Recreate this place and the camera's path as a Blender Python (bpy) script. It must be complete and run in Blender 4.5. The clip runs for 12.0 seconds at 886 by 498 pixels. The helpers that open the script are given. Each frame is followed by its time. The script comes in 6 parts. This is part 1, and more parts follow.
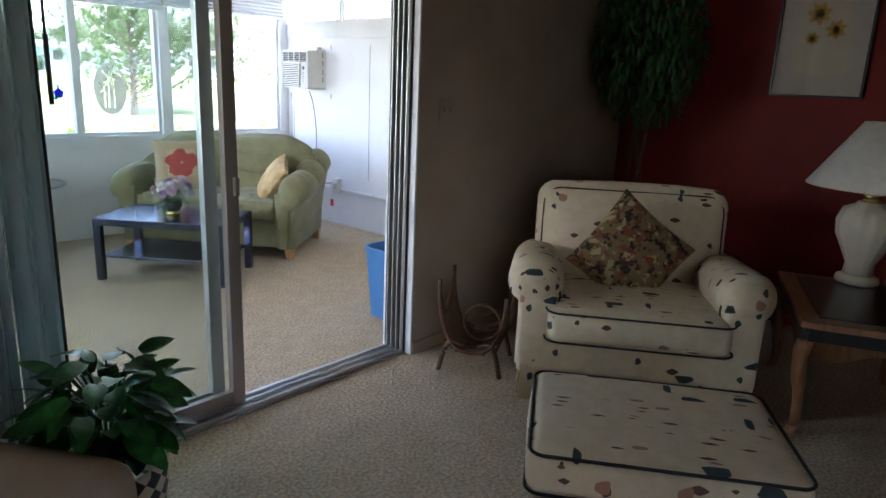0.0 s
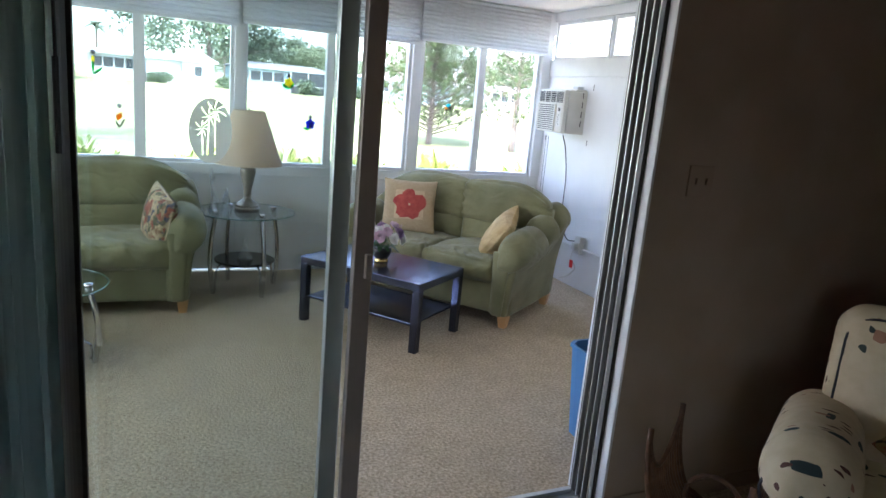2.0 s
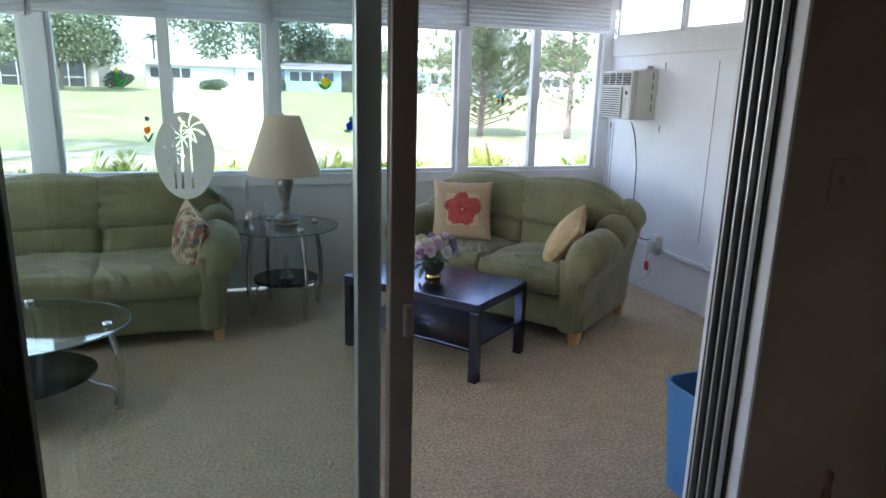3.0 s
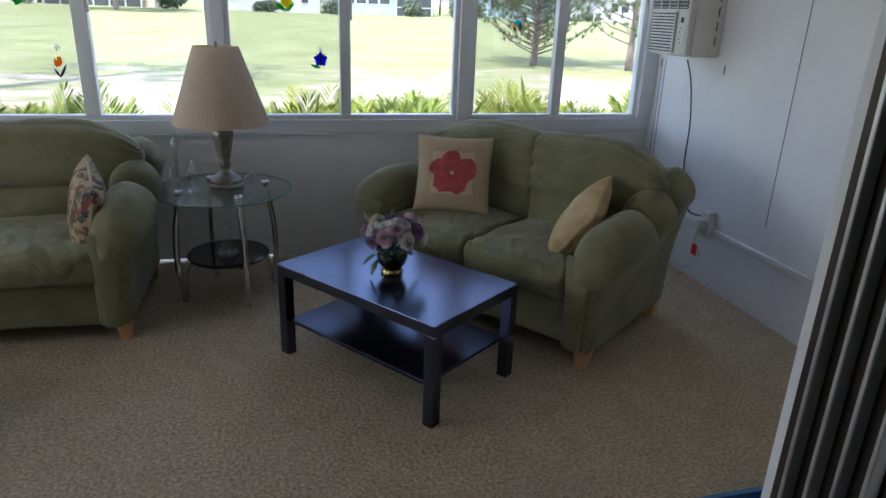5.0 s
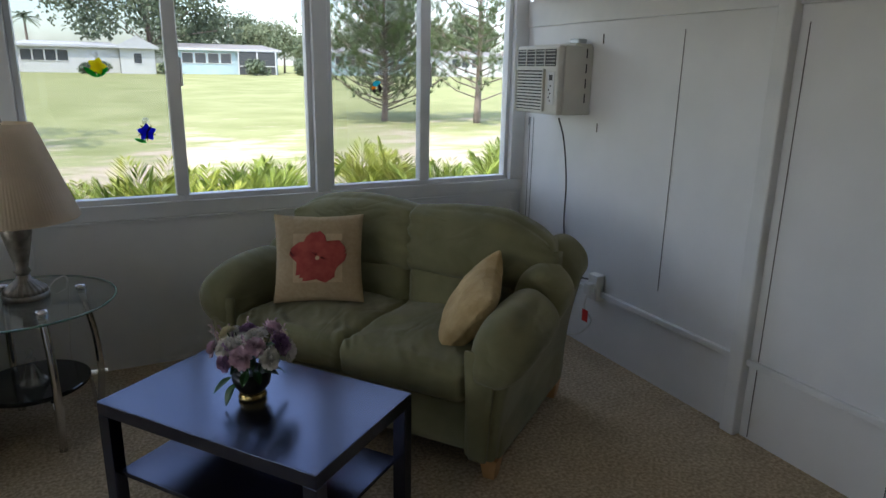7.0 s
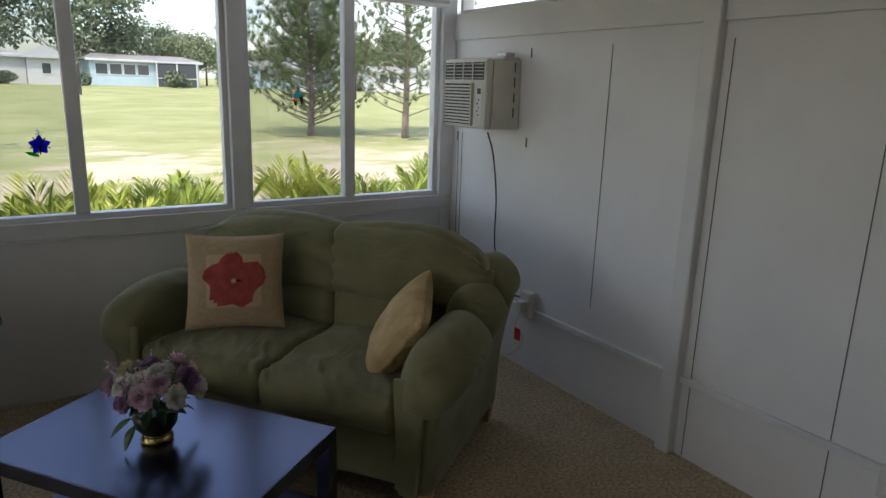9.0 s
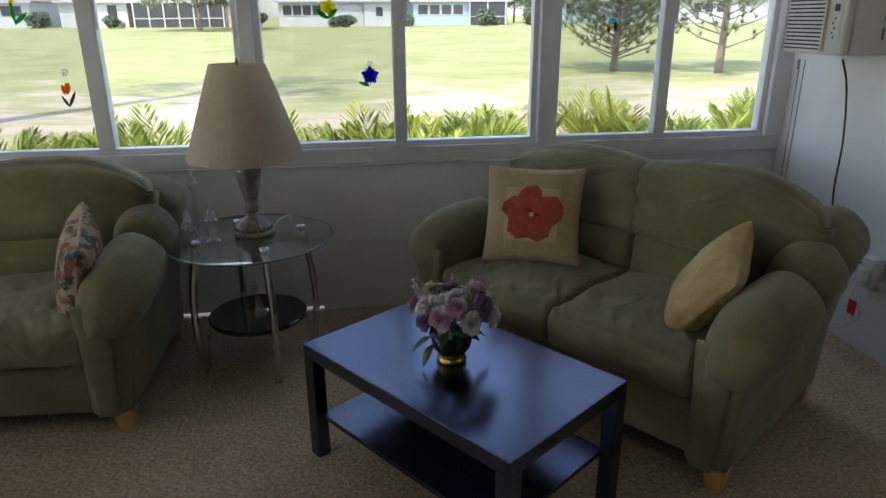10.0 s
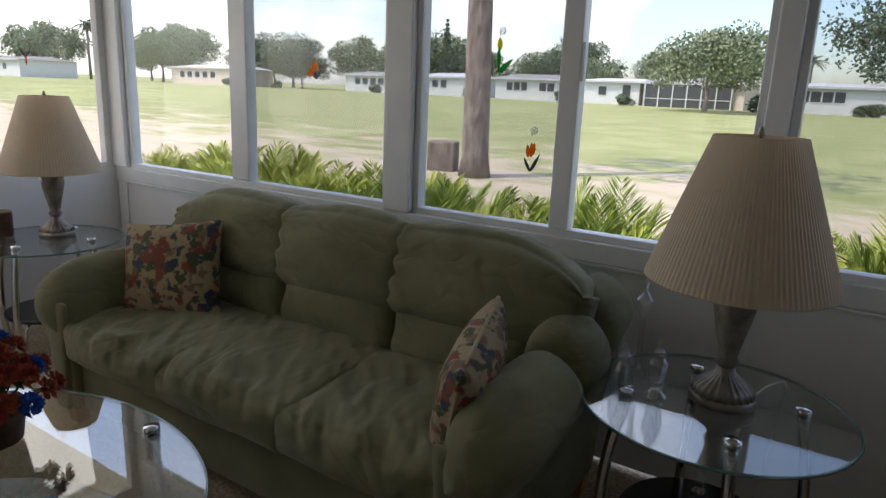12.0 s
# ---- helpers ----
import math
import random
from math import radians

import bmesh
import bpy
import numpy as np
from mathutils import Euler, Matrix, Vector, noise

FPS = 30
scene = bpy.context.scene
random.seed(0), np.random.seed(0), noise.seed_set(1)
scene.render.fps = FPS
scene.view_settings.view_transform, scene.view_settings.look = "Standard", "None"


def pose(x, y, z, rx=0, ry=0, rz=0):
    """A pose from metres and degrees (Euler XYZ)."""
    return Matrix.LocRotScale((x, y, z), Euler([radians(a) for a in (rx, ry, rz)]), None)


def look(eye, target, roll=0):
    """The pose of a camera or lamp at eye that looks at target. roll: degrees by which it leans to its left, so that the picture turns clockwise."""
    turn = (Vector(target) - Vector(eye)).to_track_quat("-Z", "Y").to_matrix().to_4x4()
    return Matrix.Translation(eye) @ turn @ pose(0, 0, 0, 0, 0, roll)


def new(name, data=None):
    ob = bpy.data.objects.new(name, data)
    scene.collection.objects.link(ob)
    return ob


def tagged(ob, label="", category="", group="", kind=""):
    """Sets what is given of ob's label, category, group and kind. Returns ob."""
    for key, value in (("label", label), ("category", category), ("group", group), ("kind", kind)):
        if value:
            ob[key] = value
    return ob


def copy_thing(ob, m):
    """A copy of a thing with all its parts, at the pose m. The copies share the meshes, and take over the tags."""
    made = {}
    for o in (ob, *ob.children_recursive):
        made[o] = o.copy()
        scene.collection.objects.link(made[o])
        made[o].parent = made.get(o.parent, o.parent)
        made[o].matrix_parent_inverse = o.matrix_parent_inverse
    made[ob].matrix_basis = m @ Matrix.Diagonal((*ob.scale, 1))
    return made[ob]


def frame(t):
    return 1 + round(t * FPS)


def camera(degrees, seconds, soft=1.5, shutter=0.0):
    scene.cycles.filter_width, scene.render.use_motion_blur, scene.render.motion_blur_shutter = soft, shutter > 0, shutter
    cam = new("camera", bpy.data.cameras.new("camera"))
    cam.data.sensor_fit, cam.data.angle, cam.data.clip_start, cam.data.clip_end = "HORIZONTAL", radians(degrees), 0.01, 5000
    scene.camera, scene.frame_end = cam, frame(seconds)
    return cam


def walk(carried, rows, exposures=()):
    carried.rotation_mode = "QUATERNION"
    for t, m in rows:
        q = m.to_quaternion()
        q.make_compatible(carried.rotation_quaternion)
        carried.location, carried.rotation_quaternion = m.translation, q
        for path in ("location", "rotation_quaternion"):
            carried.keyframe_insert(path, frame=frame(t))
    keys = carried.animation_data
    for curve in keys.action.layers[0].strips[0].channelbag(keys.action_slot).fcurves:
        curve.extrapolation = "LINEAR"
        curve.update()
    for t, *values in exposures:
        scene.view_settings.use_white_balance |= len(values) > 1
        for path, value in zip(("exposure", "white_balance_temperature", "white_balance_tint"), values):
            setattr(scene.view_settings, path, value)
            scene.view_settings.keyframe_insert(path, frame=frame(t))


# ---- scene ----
cam = camera(67.9, 12.0)
PATH = [
    (0, (2.62, 0.731, 1.479), (4.08, 2.006, 0.986), 2.5),
    (0.5, (2.834, 0.751, 1.476), (4.096, 2.217, 0.968), 4.4),
    (1, (3.026, 0.937, 1.473), (4.053, 2.565, 0.928), 2.9),
    (1.5, (3.252, 1.126, 1.497), (4.136, 2.832, 0.943), 1.7),
    (2, (3.471, 1.266, 1.542), (4.278, 3.043, 1.102), 5.1),
    (2.5, (3.607, 1.48, 1.54), (4.252, 3.316, 1.08), 3.2),
    (3, (3.67, 1.761, 1.551), (4.316, 3.593, 1.076), 1.5),
    (3.2, (3.718, 1.889, 1.485), (4.376, 3.72, 1.02), 2.0),
    (4.8, (4.349, 2.586, 1.56), (4.835, 4.436, 0.975), 1.4),
    (5, (4.409, 2.656, 1.558), (4.88, 4.476, 0.875), 2.1),
    (5.5, (4.551, 2.77, 1.572), (5.024, 4.628, 1.001), 4.1),
    (6, (4.553, 2.922, 1.551), (4.912, 4.822, 1.041), 3.6),
    (6.5, (4.488, 3.049, 1.576), (4.983, 4.919, 1.069), -0.1),
    (7, (4.511, 3.159, 1.578), (5.384, 4.881, 1.054), 1.0),
    (7.2, (4.534, 3.184, 1.579), (5.515, 4.845, 1.051), 1.5),
    (8.8, (4.585, 3.253, 1.576), (5.754, 4.828, 1.183), 0.9),
    (9, (4.588, 3.282, 1.561), (5.65, 4.908, 1.086), 1.8),
    (9.5, (4.592, 3.309, 1.545), (5.35, 5.094, 1.055), 1.6),
    (10, (4.591, 3.43, 1.517), (4.841, 5.301, 0.855), -0.4),
    (10.5, (4.53, 3.708, 1.47), (4.506, 5.614, 0.863), 0.9),
    (11, (4.437, 3.964, 1.477), (3.994, 5.76, 0.717), 0.4),
    (11.5, (4.448, 4.229, 1.425), (3.587, 5.937, 0.839), 2.4),
    (12, (4.362, 4.456, 1.422), (3.324, 6.102, 0.958), 2.4),
]
EXPOSURES = [(0, 3.2, 6100, 12), (1.0, 3.3, 6100, 12), (2.0, 2.8, 6100, 12), (3.0, 2.28, 6100, 12), (5.0, 1.4, 6200, 11), (5.5, 1.68, 6200, 11), (6.0, 1.2, 6400, 8), (6.5, 1.1, 6500, 8), (7.0, 1.0, 6700, 8), (9.0, 0.78, 7200, 10), (9.5, 1.03, 7200, 10), (10.0, 1.08, 6900, 10), (10.5, 1.6, 6700, 10), (11.0, 1.15, 6900, 12), (11.5, 1.35, 6800, 12), (12.0, 0.5, 7000, 12)]
walk(cam, [(t, look(eye, target, roll)) for t, eye, target, roll in PATH], EXPOSURES)

# world, sun and large lights
world = bpy.data.worlds.new("sky")
scene.world = world
world.use_nodes = True
wn = world.node_tree
sky = wn.nodes.new("ShaderNodeTexSky")
sky.sky_type = "NISHITA"
sky.sun_disc = False
SUN_EL, SUN_FROM = radians(60), Vector((-0.62, -0.78, 0)).normalized()
sky.sun_elevation = SUN_EL
sky.sun_rotation = math.atan2(SUN_FROM.x, SUN_FROM.y)
sky.air_density, sky.dust_density = 1.2, 2.0
skyc = wn.nodes.new("ShaderNodeTexCoord")
skyn = wn.nodes.new("ShaderNodeTexNoise")
skyn.inputs["Scale"].default_value = 2.2
skyn.inputs["Detail"].default_value = 6
skyr = wn.nodes.new("ShaderNodeValToRGB")
skyr.color_ramp.elements[0].position, skyr.color_ramp.elements[1].position = 0.42, 0.66
skym = wn.nodes.new("ShaderNodeMix")
skym.data_type = "RGBA"
skym.inputs[7].default_value = (15.5, 16.0, 17.0, 1)
wn.links.new(skyc.outputs["Generated"], skyn.inputs["Vector"])
wn.links.new(skyn.outputs["Fac"], skyr.inputs["Fac"])
sksep = wn.nodes.new("ShaderNodeSeparateXYZ")
skh = wn.nodes.new("ShaderNodeMapRange")
skh.inputs[1].default_value, skh.inputs[2].default_value = 0.10, 0.38
skh.inputs[3].default_value, skh.inputs[4].default_value = 1.0, 0.35
skk = wn.nodes.new("ShaderNodeMath")
skk.operation = "MULTIPLY"
skv = wn.nodes.new("ShaderNodeVectorMath")
skv.operation = "MULTIPLY"
skv.inputs[1].default_value = (1.5, 1.7, 2.05)
wn.links.new(skyc.outputs["Generated"], sksep.inputs[0])
wn.links.new(sksep.outputs[2], skh.inputs[0])
wn.links.new(skyr.outputs["Color"], skk.inputs[0])
wn.links.new(skh.outputs[0], skk.inputs[1])
wn.links.new(skk.outputs[0], skym.inputs[0])
wn.links.new(sky.outputs["Color"], skv.inputs[0])
wn.links.new(skv.outputs[0], skym.inputs[6])
wn.links.new(skym.outputs[2], wn.nodes["Background"].inputs["Color"])
wn.nodes["Background"].inputs["Strength"].default_value = 0.12

sun = new("sun", bpy.data.lights.new("sun", "SUN"))
sun.data.energy, sun.data.angle, sun.data.color = 3.0, radians(0.6), (1, 0.95, 0.87)
sun_dir = SUN_FROM * math.cos(SUN_EL) + Vector((0, 0, math.sin(SUN_EL)))
sun.matrix_world = look(sun_dir * 50, (0, 0, 0))


# fill lamp added in the unseen part of the west window to brighten the porch
west_fill = new("west_window_fill", bpy.data.lights.new("west_window_fill", "AREA"))
west_fill.data.shape, west_fill.data.size, west_fill.data.size_y = "RECTANGLE", 2.9, 1.0
west_fill.data.energy, west_fill.data.color = 7, (0.95, 0.97, 1.0)
west_fill.matrix_world = look((0.44, 5.05, 1.5), (3.0, 5.1, 1.2))

# materials
def mat(name, rgb, rough=0.6, metal=0.0, rgb2=None, scale=8.0, bump=0.0, bscale=60.0, spec=0.5, mix2=None, detail=5.0, sheen=0.0, coat=0.0, stretch=(1, 1, 1), big=0.0):
    m = bpy.data.materials.new(name)
    m.use_nodes = True
    nt = m.node_tree
    b = nt.nodes["Principled BSDF"]
    b.inputs["Base Color"].default_value = (*rgb, 1)
    b.inputs["Roughness"].default_value = rough
    b.inputs["Metallic"].default_value = metal
    b.inputs["Specular IOR Level"].default_value = spec
    b.inputs["Sheen Weight"].default_value = sheen
    b.inputs["Coat Weight"].default_value = coat
    tc = nt.nodes.new("ShaderNodeTexCoord")
    mp = nt.nodes.new("ShaderNodeMapping")
    mp.inputs["Scale"].default_value = stretch
    nt.links.new(tc.outputs["Object"], mp.inputs["Vector"])
    col = None
    if rgb2:
        n = nt.nodes.new("ShaderNodeTexNoise")
        n.inputs["Scale"].default_value, n.inputs["Detail"].default_value = scale, detail
        r = nt.nodes.new("ShaderNodeValToRGB")
        r.color_ramp.elements[0].position, r.color_ramp.elements[1].position = 0.35, 0.65
        r.color_ramp.elements[0].color, r.color_ramp.elements[1].color = (*rgb, 1), (*rgb2, 1)
        nt.links.new(mp.outputs[0], n.inputs["Vector"])
        nt.links.new(n.outputs["Fac"], r.inputs["Fac"])
        col = r.outputs["Color"]
        if big:
            n2 = nt.nodes.new("ShaderNodeTexNoise")
            n2.inputs["Scale"].default_value, n2.inputs["Detail"].default_value = scale * 0.12, 3
            h = nt.nodes.new("ShaderNodeMapRange")
            h.inputs[1].default_value, h.inputs[2].default_value = 0.3, 0.7
            h.inputs[3].default_value, h.inputs[4].default_value = 1 - big, 1 + big
            mu = nt.nodes.new("ShaderNodeVectorMath")
            mu.operation = "SCALE"
            nt.links.new(mp.outputs[0], n2.inputs["Vector"])
            nt.links.new(n2.outputs["Fac"], h.inputs[0])
            nt.links.new(col, mu.inputs[0])
            nt.links.new(h.outputs[0], mu.inputs["Scale"])
            col = mu.outputs[0]
        nt.links.new(col, b.inputs["Base Color"])
    if bump:
        nb = nt.nodes.new("ShaderNodeTexNoise")
        nb.inputs["Scale"].default_value, nb.inputs["Detail"].default_value = bscale, 4
        bp = nt.nodes.new("ShaderNodeBump")
        bp.inputs["Strength"].default_value = bump
        bp.inputs["Distance"].default_value = 0.5 / bscale
        nt.links.new(mp.outputs[0], nb.inputs["Vector"])
        nt.links.new(nb.outputs["Fac"], bp.inputs["Height"])
        nt.links.new(bp.outputs[0], b.inputs["Normal"])
    return m


def glass(name, rgb=(1, 1, 1), rough=0.0, gloss=0.025):
    """Thin pane: mostly clear, with a mirror gloss by Fresnel."""
    m = bpy.data.materials.new(name)
    m.use_nodes = True
    nt = m.node_tree
    nt.nodes.remove(nt.nodes["Principled BSDF"])
    tr = nt.nodes.new("ShaderNodeBsdfTransparent")
    tr.inputs[0].default_value = (*rgb, 1)
    gl = nt.nodes.new("ShaderNodeBsdfGlossy")
    gl.inputs["Roughness"].default_value = rough
    lw = nt.nodes.new("ShaderNodeLayerWeight")
    pw = nt.nodes.new("ShaderNodeMath")
    pw.operation, pw.inputs[1].default_value = "POWER", 5.0
    fr = nt.nodes.new("ShaderNodeMapRange")
    fr.inputs[3].default_value, fr.inputs[4].default_value = gloss, 0.85
    nt.links.new(lw.outputs["Facing"], pw.inputs[0])
    nt.links.new(pw.outputs[0], fr.inputs[0])
    mx = nt.nodes.new("ShaderNodeMixShader")
    nt.links.new(fr.outputs[0], mx.inputs[0])
    nt.links.new(tr.outputs[0], mx.inputs[1])
    nt.links.new(gl.outputs[0], mx.inputs[2])
    nt.links.new(mx.outputs[0], nt.nodes["Material Output"].inputs[0])
    return m


def crystal(name, rgb=(1, 1, 1)):
    m = bpy.data.materials.new(name)
    m.use_nodes = True
    b = m.node_tree.nodes["Principled BSDF"]
    b.inputs["Base Color"].default_value = (*rgb, 1)
    b.inputs["Transmission Weight"].default_value = 1
    b.inputs["Roughness"].default_value = 0.03
    b.inputs["IOR"].default_value = 1.5
    return m


M = {}
# colour noise holds both the pile's speckle and painted shade between its tufts
M["carpet"] = mat("carpet", (0.33, 0.262, 0.18), 0.95, rgb2=(0.58, 0.475, 0.345), scale=70, bump=1.0, bscale=60, spec=0.1, big=0.07, detail=8)
M["porch_wall"] = mat("porch_wall", (0.78, 0.79, 0.81), 0.42, rgb2=(0.83, 0.84, 0.86), scale=3, bump=0.05, bscale=30, big=0.03)
M["frame_white"] = mat("frame_white", (0.72, 0.74, 0.76), 0.4, rgb2=(0.79, 0.80, 0.81), scale=5, bump=0.03, bscale=80)
M["groove"] = mat("groove", (0.12, 0.12, 0.12), 0.8)
M["room_wall"] = mat("room_wall", (0.35, 0.275, 0.21), 0.75, rgb2=(0.39, 0.31, 0.245), scale=4, bump=0.15, bscale=60, spec=0.3)
M["red_wall"] = mat("red_wall", (0.17, 0.012, 0.007), 0.6, rgb2=(0.20, 0.016, 0.009), scale=4, bump=0.15, bscale=60, spec=0.3)
M["ceiling"] = mat("ceiling", (0.76, 0.76, 0.74), 0.85, rgb2=(0.80, 0.80, 0.78), scale=5, bump=0.3, bscale=50)
M["aluminium"] = mat("aluminium", (0.50, 0.51, 0.52), 0.38, 0.85, rgb2=(0.6, 0.61, 0.62), scale=6, stretch=(1, 1, 0.1))
M["bronze"] = mat("bronze", (0.045, 0.035, 0.028), 0.45, 0.5)
M["stile"] = mat("stile", (0.29, 0.245, 0.215), 0.4, 0.2, rgb2=(0.35, 0.30, 0.265), scale=8, stretch=(1, 1, 0.15))
M["blind"] = mat("blind", (0.70, 0.77, 0.76), 0.5, rgb2=(0.78, 0.83, 0.82), scale=30, bump=0.2, bscale=200, stretch=(1, 1, 0.2))
M["shade_cell"] = mat("shade_cell", (0.62, 0.63, 0.64), 0.8, rgb2=(0.68, 0.69, 0.70), scale=40)


def let_light(m, k, rgb):
    """Cloth that lets a share k of the daylight through."""
    nt = m.node_tree
    tr = nt.nodes.new("ShaderNodeBsdfTranslucent")
    tr.inputs[0].default_value = (*rgb, 1)
    mx = nt.nodes.new("ShaderNodeMixShader")
    mx.inputs[0].default_value = k
    nt.links.new(nt.nodes["Principled BSDF"].outputs[0], mx.inputs[1])
    nt.links.new(tr.outputs[0], mx.inputs[2])
    nt.links.new(mx.outputs[0], nt.nodes["Material Output"].inputs[0])


let_light(M["shade_cell"], 0.35, (0.8, 0.82, 0.85))
let_light(M["blind"], 0.5, (0.78, 0.86, 0.86))
M["sage"] = mat("sage", (0.160, 0.155, 0.080), 0.85, rgb2=(0.215, 0.208, 0.112), scale=5, bump=0.35, bscale=260, sheen=0.2, spec=0.2, big=0.06)
nt = M["sage"].node_tree
fold_c = nt.nodes.new("ShaderNodeTexCoord")
fold_m = nt.nodes.new("ShaderNodeMapping")
fold_m.inputs["Scale"].default_value = (1.0, 0.55, 1.5)
fold_m.inputs["Rotation"].default_value = (0.3, 0.2, 0.7)
fold_n = nt.nodes.new("ShaderNodeTexNoise")
fold_n.inputs["Scale"].default_value, fold_n.inputs["Detail"].default_value, fold_n.inputs["Distortion"].default_value = 5.0, 2.0, 0.6
fold_s = nt.nodes.new("ShaderNodeMath")
fold_s.operation, fold_s.inputs[1].default_value = "SUBTRACT", 0.5
fold_a = nt.nodes.new("ShaderNodeMath")
fold_a.operation = "ABSOLUTE"
fold_r = nt.nodes.new("ShaderNodeMapRange")
fold_r.inputs[1].default_value, fold_r.inputs[2].default_value = 0.0, 0.16
fold_b = nt.nodes.new("ShaderNodeBump")
fold_b.inputs["Strength"].default_value, fold_b.inputs["Distance"].default_value = 0.28, 0.018
nt.links.new(fold_c.outputs["Object"], fold_m.inputs[0])
nt.links.new(fold_m.outputs[0], fold_n.inputs["Vector"])
nt.links.new(fold_n.outputs["Fac"], fold_s.inputs[0])
nt.links.new(fold_s.outputs[0], fold_a.inputs[0])
nt.links.new(fold_a.outputs[0], fold_r.inputs[0])
nt.links.new(fold_r.outputs[0], fold_b.inputs["Height"])
nt.links.new(nt.nodes["Bump"].outputs[0], fold_b.inputs["Normal"])
nt.links.new(fold_b.outputs[0], nt.nodes["Principled BSDF"].inputs["Normal"])
M["sage_plain"] = M["sage"].copy()
M["sage_plain"].name = "sage_plain"
for nd in M["sage_plain"].node_tree.nodes:
    if nd.bl_idname == "ShaderNodeBump" and nd.inputs["Distance"].default_value > 0.01:
        nd.inputs["Strength"].default_value = 0.06
M["blond"] = mat("blond", (0.50, 0.27, 0.11), 0.45, rgb2=(0.62, 0.36, 0.16), scale=12, stretch=(1, 1, 0.15))
M["black_brown"] = mat("black_brown", (0.008, 0.008, 0.012), 0.23, rgb2=(0.013, 0.012, 0.016), scale=40, bump=0.04, bscale=300, stretch=(0.15, 1, 1), spec=1.0)
M["black_brown"].node_tree.nodes["Principled BSDF"].inputs["IOR"].default_value = 1.75
# blue tint puts the sheen of reflected sky into the table's gloss
M["black_brown"].node_tree.nodes["Principled BSDF"].inputs["Specular Tint"].default_value = (0.50, 0.60, 1.0, 1)
M["black_gloss"] = mat("black_gloss", (0.01, 0.01, 0.012), 0.12)
M["chrome"] = mat("chrome", (0.72, 0.72, 0.74), 0.14, 1.0)
M["glass"] = glass("glass")
M["screen"] = glass("screen", (0.66, 0.67, 0.68), gloss=0.0)
M["door_glass"] = glass("door_glass", (0.93, 0.965, 0.955), gloss=0.03)
M["table_glass"] = glass("table_glass", (0.86, 0.90, 0.89), gloss=0.24)
M["glass_rim"] = mat("glass_rim", (0.10, 0.20, 0.18), 0.1, spec=0.8)
M["crystal"] = glass("crystal", (0.94, 0.96, 0.98), rough=0.04, gloss=0.22)
M["lampshade"] = mat("lampshade", (0.74, 0.66, 0.53), 0.8, rgb2=(0.80, 0.72, 0.59), scale=20, bump=0.2, bscale=200)
let_light(M["lampshade"], 0.45, (0.8, 0.66, 0.5))
M["lamp_metal"] = mat("lamp_metal", (0.20, 0.18, 0.15), 0.42, 0.7, rgb2=(0.34, 0.31, 0.27), scale=25, bump=0.2, bscale=80)
M["bin_blue"] = mat("bin_blue", (0.06, 0.19, 0.42), 0.4, rgb2=(0.07, 0.21, 0.45), scale=6)
M["ac_white"] = mat("ac_white", (0.66, 0.65, 0.60), 0.5, rgb2=(0.72, 0.71, 0.66), scale=8)
M["ac_dark"] = mat("ac_dark", (0.04, 0.04, 0.04), 0.6)
M["plastic_white"] = mat("plastic_white", (0.7, 0.7, 0.69), 0.4)
M["tag_red"] = mat("tag_red", (0.65, 0.02, 0.02), 0.5)
M["cord"] = mat("cord", (0.03, 0.03, 0.03), 0.6)
M["oak"] = mat("oak", (0.22, 0.09, 0.035), 0.35, rgb2=(0.32, 0.14, 0.055), scale=10, stretch=(1, 6, 1), bump=0.05)
M["rattan"] = mat("rattan", (0.07, 0.03, 0.016), 0.45, rgb2=(0.14, 0.065, 0.03), scale=30)
M["slate"] = mat("slate", (0.02, 0.02, 0.02), 0.3)
M["ceramic"] = mat("ceramic", (0.66, 0.58, 0.45), 0.25, rgb2=(0.72, 0.64, 0.50), scale=10)
M["tan"] = mat("tan", (0.30, 0.20, 0.12), 0.6, rgb2=(0.34, 0.23, 0.14), scale=10, bump=0.2, bscale=150)


# geometry helpers
def part(name, bm, material, parent=None, label="", smooth=False):
    me = bpy.data.meshes.new(name)
    bm.to_mesh(me)
    bm.free()
    if smooth:
        for p in me.polygons:
            p.use_smooth = True
    mats = material if isinstance(material, (list, tuple)) else [material]
    for mm in mats:
        me.materials.append(mm)
    ob = new(name, me)
    if parent:
        ob.parent = parent
    if label:
        ob["label"] = label
    return ob


def thing(name, m, label, category, group="", kind=""):
    e = new(name)
    e.empty_display_size = 0.1
    e.matrix_world = m
    return tagged(e, label, category, group, kind)


def box(lo, hi, bevel=0.0, bm=None, segs=2):
    own = bmesh.new()
    c = [(a + b) / 2 for a, b in zip(lo, hi)]
    s = [abs(b - a) for a, b in zip(lo, hi)]
    bmesh.ops.create_cube(own, size=1, matrix=Matrix.Translation(c) @ Matrix.Diagonal((*s, 1)))
    if bevel:
        bmesh.ops.bevel(own, geom=own.edges[:], offset=min(bevel, min(s) * 0.45), segments=segs, affect="EDGES", profile=0.5)
    if bm is None:
        return own
    return merge(bm, own)


def merge(bm, own, m=None):
    if m is not None:
        bmesh.ops.transform(own, matrix=m, verts=own.verts)
    me = bpy.data.meshes.new("tmp")
    own.to_mesh(me)
    own.free()
    bm.from_mesh(me)
    bpy.data.meshes.remove(me)
    return bm


